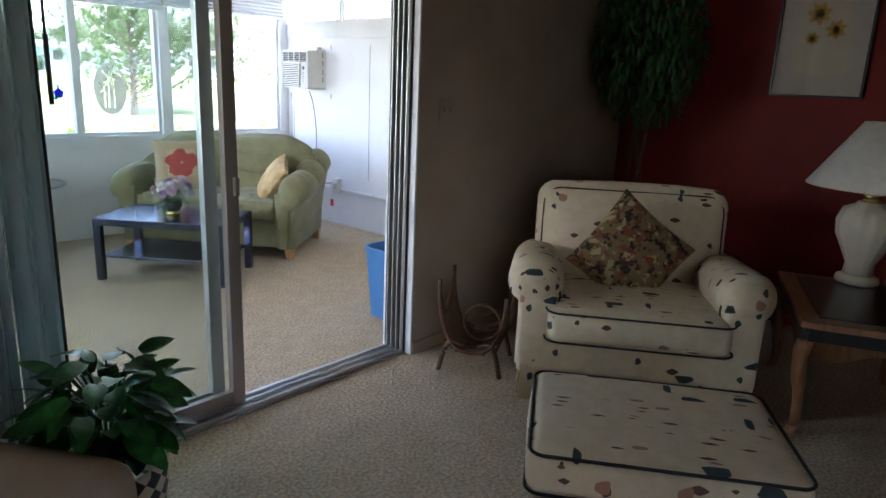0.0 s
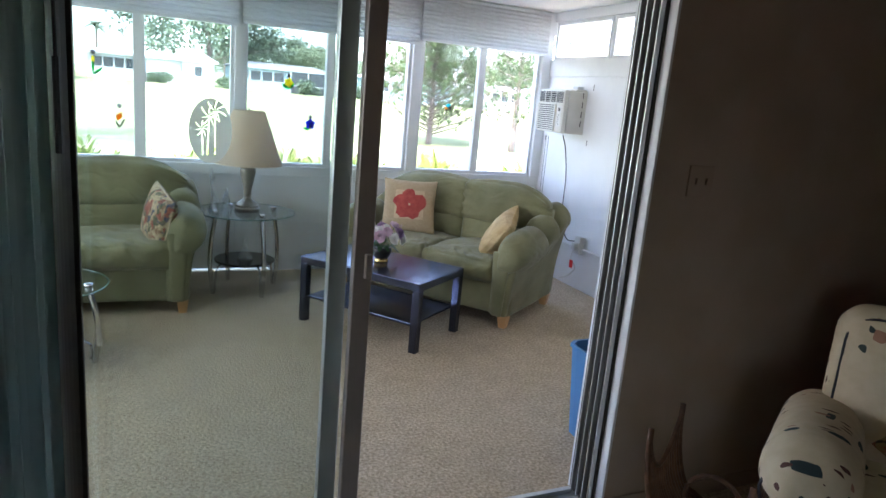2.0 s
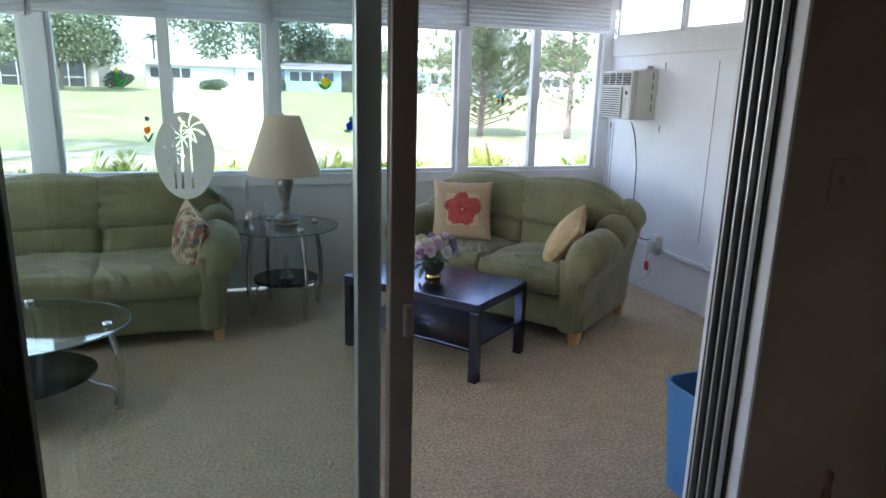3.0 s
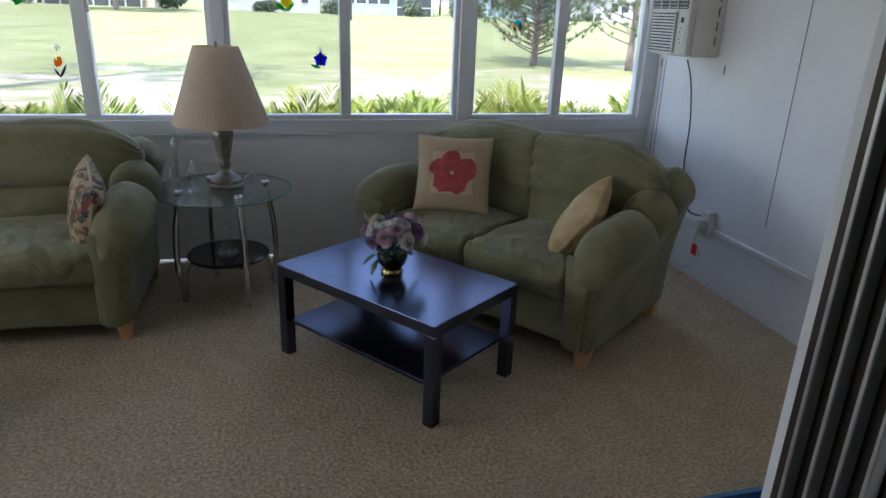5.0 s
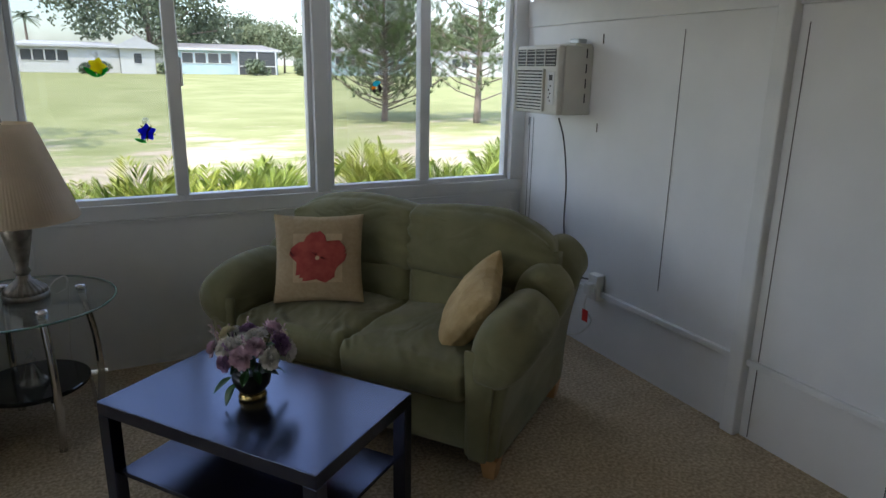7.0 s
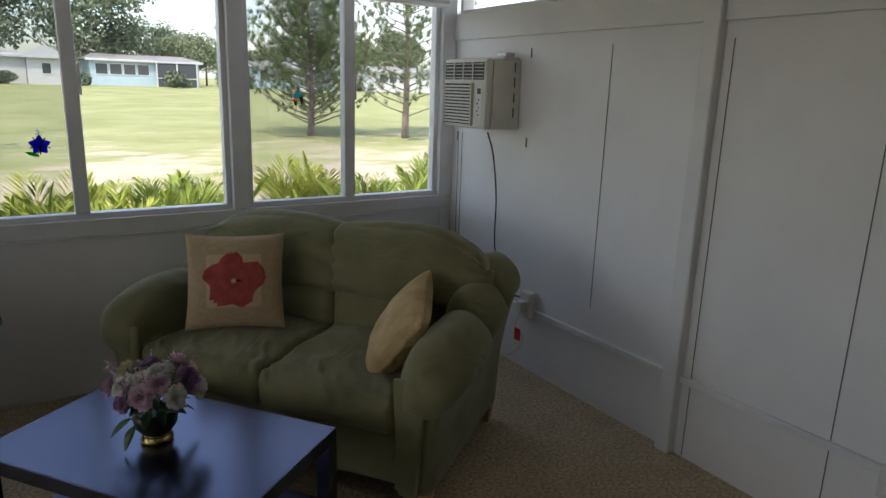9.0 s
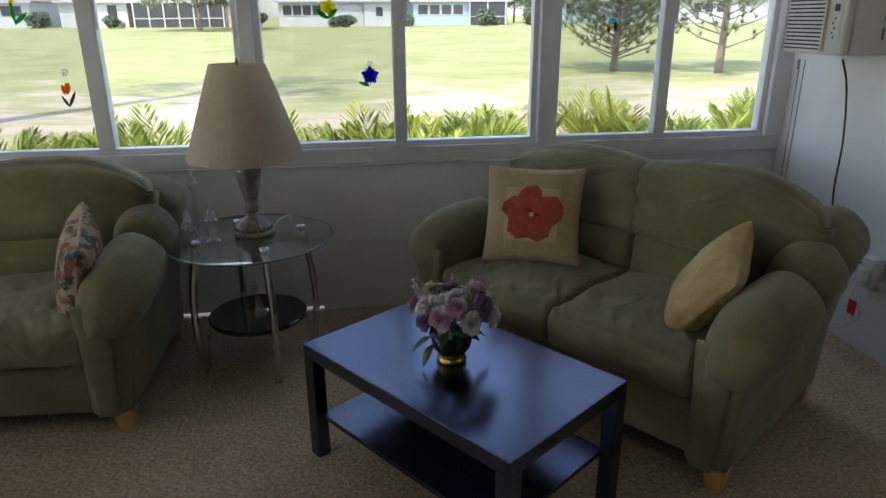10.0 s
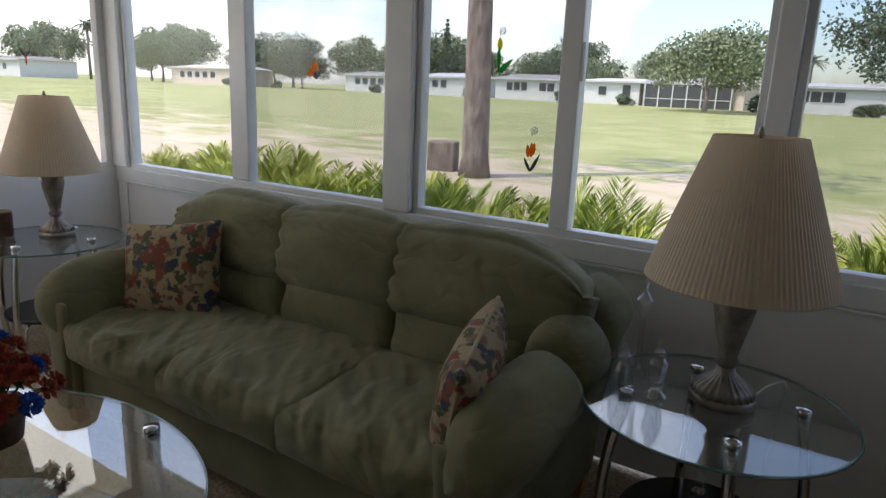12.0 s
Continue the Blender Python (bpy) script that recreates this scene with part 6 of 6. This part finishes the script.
def palm_bush(m, seed, fronds=18, size=1.0, mtl=None):
    rnd = random.Random(seed)
    t = thing("palm_bush", m, "low bright green palm bush growing outside the porch windows", "palm bush", "palm bushes")
    verts = []
    stems = bmesh.new()
    for f in range(fronds):
        a = rnd.uniform(0, 2 * math.pi)
        lean = rnd.uniform(0.08, 0.6)
        L = size * rnd.uniform(0.75, 1.15)
        base = Vector((rnd.uniform(-0.25, 0.25), rnd.uniform(-0.2, 0.2), 0))
        pts = []
        for i in range(8):
            s_ = i / 7
            out = lean * L * (0.35 * s_ + 0.65 * s_ * s_)
            up = L * (s_ * 1.05 - 0.38 * lean * s_ ** 2.4)
            pts.append(base + Vector((math.cos(a) * out, math.sin(a) * out, up)))
        tube(pts, [0.008 * (1 - 0.8 * i / 7) for i in range(8)], 4, stems)
        for i in range(30):
            s_ = 0.25 + 0.75 * i / 29
            k = min(6, int(s_ * 7))
            p = pts[k].lerp(pts[k + 1], s_ * 7 - k)
            d = (pts[k + 1] - pts[k]).normalized()
            side = d.cross(Vector((0, 0, 1))).normalized()
            ll = size * 0.40 * math.sin(math.pi * (0.18 + 0.78 * s_)) + 0.04
            for sg in (-1, 1):
                dirv = (side * sg * 0.55 + d * 0.9 + Vector((0, 0, rnd.uniform(-0.25, 0.15)))).normalized()
                w = dirv.cross(Vector((rnd.gauss(0, 1), rnd.gauss(0, 1), rnd.gauss(0, 1)))).normalized() * 0.0075
                tip = p + dirv * ll + Vector((0, 0, -0.06 * ll))
                mid = p + dirv * ll * 0.5
                verts += [tuple(p - w * 0.5), tuple(mid - w), tuple(tip), tuple(mid + w)]
    part("fronds", stems, M["frond2"], t)
    quads("leaflets", verts, mtl or M["frond"], t)
    return t


rnd = random.Random(5)
bx = [(6.6, 8.5, 1.15), (6.0, 9.6, 1.25), (5.45, 8.2, 0.82), (4.9, 8.1, 1.12), (5.2, 9.0, 1.05), (4.3, 8.3, 0.88), (3.65, 8.1, 1.0), (3.9, 8.8, 1.05), (2.95, 8.4, 1.05), (3.3, 8.2, 1.02), (2.4, 8.3, 1.15), (1.9, 8.6, 1.2), (1.5, 8.3, 1.1), (1.2, 8.4, 1.1), (0.8, 8.2, 1.05), (0.4, 8.7, 1.15), (0.0, 8.3, 1.05), (-0.5, 8.6, 1.1), (2.7, 9.3, 1.2), (0.9, 9.3, 1.2), (-1.0, 9.6, 1.2), (7.6, 9.2, 1.2), (7.3, 10.4, 1.3), (8.7, 9.9, 1.25), (-1.6, 9.3, 1.0), (2.2, 9.9, 0.85), (0.9, 9.8, 0.9), (-3.0, 9.6, 0.95), (2.65, 8.35, 1.0), (3.5, 8.7, 1.0), (0.2, 9.2, 1.1), (1.6, 9.1, 1.1), (-0.9, 8.9, 1.0), (4.6, 8.6, 0.95), (3.05, 9.0, 1.0), (-2.2, 9.9, 1.1), (1.0, 8.9, 1.05), (4.2, 8.55, 1.15), (4.65, 8.8, 1.2), (5.0, 8.5, 1.3), (3.85, 9.1, 1.2), (5.5, 9.0, 1.3), (4.9, 9.4, 1.35)]
first = {}
for i, (x, y, s_) in enumerate(bx):
    s_ = max(0.95, s_ * 0.96) * (0.92 if x < 4.7 else 0.84)
    k = i % 5
    g = ground_z(x, y)
    if k not in first:
        first[k] = palm_bush(pose(x, y, g), 50 + k, 28, 1.0, M["frond"] if k % 2 == 0 else M["frond2"])
        first[k].matrix_world = pose(x, y, g) @ Matrix.Scale(s_, 4)
    else:
        copy_thing(first[k], pose(x, y, g, 0, 0, rnd.uniform(0, 360)) @ Matrix.Scale(s_ / first[k].scale[0], 4))


def crown_verts(rnd, clumps, leaf, per):
    verts = []
    for (cx, cy, cz, r) in clumps:
        for i in range(per):
            u, v, w = rnd.gauss(0, 1), rnd.gauss(0, 1), rnd.gauss(0, 1)
            k = r * (0.55 + 0.45 * rnd.random()) / math.sqrt(u * u + v * v + w * w)
            p = Vector((cx + u * k, cy + v * k, cz + w * k * 0.75))
            a = Vector((rnd.uniform(-1, 1), rnd.uniform(-1, 1), rnd.uniform(-1, 1))).normalized() * leaf
            b_ = a.cross(Vector((rnd.uniform(-1, 1), rnd.uniform(-1, 1), rnd.uniform(-1, 1)))).normalized() * leaf * 0.6
            verts += [tuple(p - a), tuple(p - b_), tuple(p + a), tuple(p + b_)]
    return verts


def broad_tree(m, seed, h, w, trunk_h, mtl, label, leaf=0.15, per=230, n=44, flat=0.6):
    rnd = random.Random(seed)
    t = thing("tree", m, label, "tree", "lawn trees")
    part("trunk", tube(curve_pts([(0, 0, -0.3), (0.1, 0, trunk_h * 0.5), (0.0, 0.1, trunk_h), (0.2, 0, h * 0.75)], 4), [0.30 * h / 10 * (1 - 0.75 * i / 12) for i in range(13)], 10), M["bark"], t, smooth=True)
    clumps = []
    for i in range(n):
        a = rnd.uniform(0, 2 * math.pi)
        rr = w / 2 * math.sqrt(rnd.random()) * 0.85
        zz = trunk_h + (h - trunk_h) * (0.08 + 0.74 * rnd.random() * math.sqrt(max(0, 1 - (rr / (w / 2)) ** 2)))
        clumps.append((rr * math.cos(a), rr * math.sin(a), zz, w * rnd.uniform(0.11, 0.19)))
    for i in range(7):
        c = clumps[i * 4]
        part("limb", tube(curve_pts([(0, 0, trunk_h * 0.8), (c[0] * 0.5, c[1] * 0.5, (trunk_h + c[2]) * 0.5), (c[0], c[1], c[2])], 3), 0.04 * h / 10, 6), M["bark"], t, smooth=True)
    quads("crown", crown_verts(rnd, clumps, leaf, per), mtl, t)
    return t


def gpose(x, y, rz=0, k=1.0):
    return pose(x, y, ground_z(x, y), 0, 0, rz) @ Matrix.Scale(k, 4)


oak1 = broad_tree(gpose(-7.0, 60), 1, 7.2, 9.5, 2.0, M["oak_leaf"], "spreading oak tree on the far side of the lawn")
dark1 = broad_tree(gpose(9.0, 76), 2, 14.0, 17.0, 3.0, M["dark_leaf"], "large dark tree behind the white houses", leaf=0.22)
for x, y, k in ((-27, 90, 0.8), (-20, 96, 0.75), (20.5, 80, 0.85), (31, 95, 0.8), (-64, 88, 1.25), (-76, 80, 1.1), (-58, 96, 1.1), (-90, 70, 1.2), (-95, 76, 1.5), (-50, 92, 1.35), (-37, 96, 1.1), (45, 80, 1.1), (-105, 60, 1.3)):
    copy_thing(oak1, gpose(x, y, rnd.uniform(0, 360), k))
for x, y, k in ((-34, 92, 0.5), (-44, 90, 0.55), (-68, 78, 0.5), (-55, 84, 0.42), (-115, 85, 0.7), (-13, 100, 0.45), (14, 104, 0.5), (38, 90, 0.6), (60, 70, 0.7), (-120, 40, 0.6), (-110, 20, 0.6), (-84, 92, 0.75), (-36, 108, 0.8), (-98, 96, 0.8), (-24, 112, 0.62), (22, 110, 0.7)):
    copy_thing(dark1, gpose(x, y, rnd.uniform(0, 360), k / 1.0))


def palm_tree(m, seed, h):
    rnd = random.Random(seed)
    t = thing("palm_tree", m, "tall palm tree beyond the houses", "palm tree", "palm trees")
    part("trunk", tube([(0, 0, -0.2), (0.05, 0, h * 0.5), (0, 0, h)], [0.2, 0.16, 0.14], 8), M["bark"], t, smooth=True)
    verts = []
    for f in range(26):
        a = rnd.uniform(0, 6.28)
        el = rnd.uniform(-0.3, 1.1)
        L = rnd.uniform(1.6, 2.2)
        for i in range(12):
            s0, s1 = i / 12, (i + 1) / 12
            def pt(s_):
                return Vector((math.cos(a) * L * s_ * math.cos(el), math.sin(a) * L * s_ * math.cos(el), h + L * s_ * math.sin(el) - 1.0 * s_ * s_))
            p, q = pt(s0), pt(s1)
            sd_ = Vector((-math.sin(a), math.cos(a), 0)) * 0.28 * math.sin(math.pi * (0.15 + 0.8 * s0))
            verts += [tuple(p), tuple(q), tuple(q + sd_ + Vector((0, 0, -0.15))), tuple(p + sd_ * 0.3)]
            verts += [tuple(p), tuple(q), tuple(q - sd_ + Vector((0, 0, -0.15))), tuple(p - sd_ * 0.3)]
    quads("crown", verts, M["dark_leaf"], t)
    return t


p0 = palm_tree(gpose(-46, 78), 3, 6.5)
for x, y, k in ((-14.6, 74, 0.55), (-66, 90, 1.15), (24, 84, 0.6), (-2, 86, 0.8), (-96, 62, 1.2), (12, 92, 0.8), (-22, 84, 0.6)):
    copy_thing(p0, gpose(x, y, rnd.uniform(0, 360), k))
con = thing("tree", gpose(-44, 80), "narrow dark conifer beyond the lawn", "tree", "lawn trees")
part("trunk", tube([(0, 0, -0.2), (0, 0, 9.5)], [0.2, 0.03], 8), M["bark"], con)
rc = random.Random(8)
quads("crown", crown_verts(rc, [(0, 0, 1.2 + i * 0.55, 1.5 * (1 - i / 17)) for i in range(16)], 0.13, 160), M["dark_leaf"], con)

# large pine trunk and young pines near the porch
pt_ = thing("pine_tree", pose(-2.25, 16, ground_z(-2.25, 16) - 0.05), "tall pine with a bare rough trunk on the lawn", "tree", "lawn trees")
own = tube([(0, 0, 0), (0, 0, 0.5), (-0.05, 0, 3.5), (-0.12, 0.05, 7), (-0.2, 0.1, 12)], [0.34, 0.27, 0.235, 0.20, 0.14], 20)
part("trunk", own, M["bark"], pt_, smooth=True)
quads("crown", crown_verts(rc, [(rc.uniform(-2, 2), rc.uniform(-2, 2), rc.uniform(9, 13), 0.9) for i in range(20)], 0.12, 120), M["needle"], pt_)
stp = tagged(part("tree_stump", moved(box((-0.3, -0.25, -0.1), (0.3, 0.25, 0.62), 0.05), pose(-3.2, 16.3, ground_z(-3.2, 16.3), 0, 0, 20)), M["bark"]), "weathered brown stump box beside the pine trunk", "stump")


def young_pine(m, seed, h, w, dens, label, bottom=0.5):
    rnd = random.Random(seed)
    t = thing("pine_tree", m, label, "tree", "lawn trees")
    part("trunk", tube(curve_pts([(0, 0, -0.2), (0.05, 0, h * 0.4), (-0.05, 0, h)], 4), [0.13 * (1 - 0.8 * i / 8) for i in range(9)], 8), M["bark"], t, smooth=True)
    verts, br = [], bmesh.new()
    for i in range(dens):
        z0 = bottom + (h - bottom) * (i / dens) ** 0.9
        a = i * 2.4 + rnd.uniform(-0.4, 0.4)
        L = w / 2 * (1.05 - 0.75 * (z0 - bottom) / (h - bottom)) * rnd.uniform(0.6, 1.1)
        pts = [Vector((math.cos(a) * L * s_, math.sin(a) * L * s_, z0 + L * (0.15 * s_ + 0.5 * s_ * s_))) for s_ in (0, 0.35, 0.7, 1)]
        tube(pts, [0.025, 0.018, 0.012, 0.006], 4, br)
        for q in range(9):
            s_ = 0.3 + 0.7 * q / 8
            k = min(2, int(s_ * 3))
            c = pts[k].lerp(pts[k + 1], s_ * 3 - k) + Vector((rnd.uniform(-0.16, 0.16), rnd.uniform(-0.16, 0.16), rnd.uniform(-0.1, 0.14)))
            axis = (pts[k + 1] - pts[k]).normalized() + Vector((0, 0, 0.35))
            for nd in range(46):
                d = (axis.normalized() * 0.8 + Vector((rnd.gauss(0, 0.6), rnd.gauss(0, 0.6), rnd.gauss(0, 0.6)))).normalized() * rnd.uniform(0.16, 0.28)
                o_ = d.cross(Vector((0.3, 0.2, 1))).normalized() * 0.0065
                verts += [tuple(c - o_), tuple(c + o_), tuple(c + d)]
    part("branches", br, M["bark"], t)
    quads("needles", verts, M["needle"], t, 3)
    return t


young_pine(pose(15.2, 22.0, ground_z(15.2, 22) - 0.03), 11, 6.6, 5.4, 80, "young open pine beside the palms outside the porch", 0.7)
young_pine(pose(12.6, 23.5, ground_z(12.6, 23.5) - 0.03), 12, 4.4, 6.0, 150, "dense young pine outside the porch", 0.35)

# houses across the lawn
M["house_white"] = mat("house_white", (0.52, 0.53, 0.53), 0.7, rgb2=(0.58, 0.59, 0.59), scale=2)
M["house_blue"] = mat("house_blue", (0.34, 0.45, 0.50), 0.7, rgb2=(0.38, 0.49, 0.54), scale=2)
M["house_tan"] = mat("house_tan", (0.50, 0.43, 0.36), 0.7, rgb2=(0.55, 0.48, 0.41), scale=2)
M["screen_dark"] = mat("screen_dark", (0.05, 0.055, 0.06), 0.7)
M["roof_grey"] = mat("roof_grey", (0.19, 0.185, 0.18), 0.8, rgb2=(0.25, 0.24, 0.24), scale=3)
M["roof_white"] = mat("roof_white", (0.42, 0.43, 0.45), 0.6, rgb2=(0.50, 0.51, 0.53), scale=3)
M["house_glass"] = mat("house_glass", (0.04, 0.05, 0.06), 0.1)


def house(x0, x1, y, walls, roof, wins, label, h=2.25, gable=False, porch=None, depth=8.0, rise=0.55):
    g = min(ground_z(x0, y), ground_z(x1, y)) - 0.02
    ho = thing("house", pose((x0 + x1) / 2, y, g), label, "house", "houses across the lawn")
    hw = (x1 - x0) / 2
    part("wall", box((-hw, 0, 0), (hw, depth, h)), M[walls], ho)
    bm = bmesh.new()
    e = 0.35
    if gable:
        v = [bm.verts.new(p) for p in ((-hw - e, -e, h), (hw + e, -e, h), (0, -e, h + rise * 1.6), (-hw - e, depth + e, h), (hw + e, depth + e, h), (0, depth + e, h + rise * 1.6))]
        for f in ((0, 1, 2), (3, 5, 4), (0, 2, 5, 3), (1, 4, 5, 2), (0, 3, 4, 1)):
            bm.faces.new([v[i] for i in f])
    else:
        v = [bm.verts.new(p) for p in ((-hw - e, -e, h), (hw + e, -e, h), (hw + e, depth + e, h), (-hw - e, depth + e, h), (-hw + 0.6, depth / 2, h + rise), (hw - 0.6, depth / 2, h + rise))]
        for f in ((0, 1, 5, 4), (1, 2, 5), (2, 3, 4, 5), (3, 0, 4), (0, 3, 2, 1)):
            bm.faces.new([v[i] for i in f])
    part("roof", bm, M[roof], ho)
    part("fascia", box((-hw - e, -e - 0.03, h - 0.16), (hw + e, -e - 0.001, h + 0.02)), M["roof_white"], ho)
    for (a, b_, z0, z1) in wins:
        w = new("window")
        w.parent = ho
        part("pane", box((a, -0.03, z0), (b_, -0.01, z1)), M["house_glass"], w)
        bm = bmesh.new()
        for c in [(a - 0.05, z0 - 0.05, b_ + 0.05, z0), (a - 0.05, z1, b_ + 0.05, z1 + 0.05), (a - 0.05, z0, a, z1), (b_, z0, b_ + 0.05, z1)]:
            box((c[0], -0.05, c[1]), (c[2], -0.005, c[3]), bm=bm)
        part("frame", bm, M["house_white"], w)
    if porch:
        a, b_ = porch
        part("screen", box((a, -0.32, 0.02), (b_, -0.28, h - 0.2)), M["screen_dark"], ho)
        k = max(2, int((b_ - a) / 1.2))
        for i in range(k + 1):
            xx = a + (b_ - a) * i / k
            part("porch_post", box((xx - 0.05, -0.38, 0), (xx + 0.05, -0.325, h - 0.17)), M["house_white"], ho)
        part("porch_rail", box((a, -0.37, 0.75), (b_, -0.33, 0.82)), M["house_white"], ho)
    return ho


HY = 68
row = lambda a, n, w, s_, z0=1.0, z1=1.85: [(a + i * (w + s_), a + i * (w + s_) + w, z0, z1) for i in range(n)]
house(-14.2, -5.4, HY, "house_tan", "roof_grey", [], "tan house with a dark screened porch and grey roof", porch=(-4.2, 3.4))
house(-1.6, 6.0, HY, "house_white", "roof_white", row(-3.4, 4, 0.75, 0.12), "white house with a row of dark windows", rise=0.4)
house(6.05, 8.75, HY - 1.2, "house_white", "roof_white", [(-0.3, 0.3, 0.9, 1.7)], "white gabled house end beside the blue bushes", gable=True)
house(10.6, 19.5, HY, "house_blue", "roof_grey", row(-4.0, 4, 0.9, 0.2), "grey-blue house with a white screened porch", porch=(0.8, 4.2))
house(24.2, 33.0, HY, "house_blue", "roof_grey", row(-3.4, 3, 0.8, 0.4), "pale blue house with a grey roof")
house(-20.6, -14.9, HY + 1, "house_white", "roof_white", [(-1.2, -0.4, 0.9, 1.7), (1.2, 2.0, 0.1, 1.9)], "white house with a carport door", rise=0.35)
house(-30.5, -23.0, HY + 1, "house_white", "roof_grey", row(-2.4, 3, 0.7, 0.15) + row(1.4, 2, 0.8, 0.1), "white house with grouped windows and a grey roof")
house(-43.0, -36.0, HY + 4, "house_white", "roof_white", row(-2.4, 3, 0.8, 0.4), "white bungalow half hidden by trees")
house(-56.0, -46.0, HY + 6, "house_white", "roof_grey", row(-3.4, 5, 0.9, 0.4), "long white bungalow with a grey roof")
house(-85.0, -72.0, HY, "house_tan", "roof_white", row(-4.4, 5, 1.1, 0.6), "long tan bungalow with a pale roof beyond the lawn", h=2.4)
house(-108.0, -96.0, HY - 16, "house_white", "roof_grey", row(-4.4, 4, 1.1, 0.8), "white bungalow far off beyond the lawn", h=2.4)
house(37.0, 46.0, HY, "house_white", "roof_grey", row(-3.4, 3, 0.8, 0.4), "white house with a grey roof behind the pines")
# hedges and shrubs along the houses
shr = None
rs = random.Random(31)
for x in (-32, -21.5, -15, -3.6, 3.5, 4.6, 9.6, 17.2, 21.5, 22.8, 34, -45, -60, -70, -66):
    y = HY - rs.uniform(1.5, 3)
    if shr is None:
        shr = thing("shrub", gpose(x, y), "rounded green shrub by the houses", "shrub", "shrubs by the houses")
        quads("crown", crown_verts(rs, [(rs.uniform(-0.6, 0.6), rs.uniform(-0.4, 0.4), rs.uniform(0.2, 0.7), 0.45) for i in range(8)], 0.09, 120), M["dark_leaf"], shr)
    else:
        copy_thing(shr, gpose(x, y, rs.uniform(0, 360), rs.uniform(0.7, 1.6)))
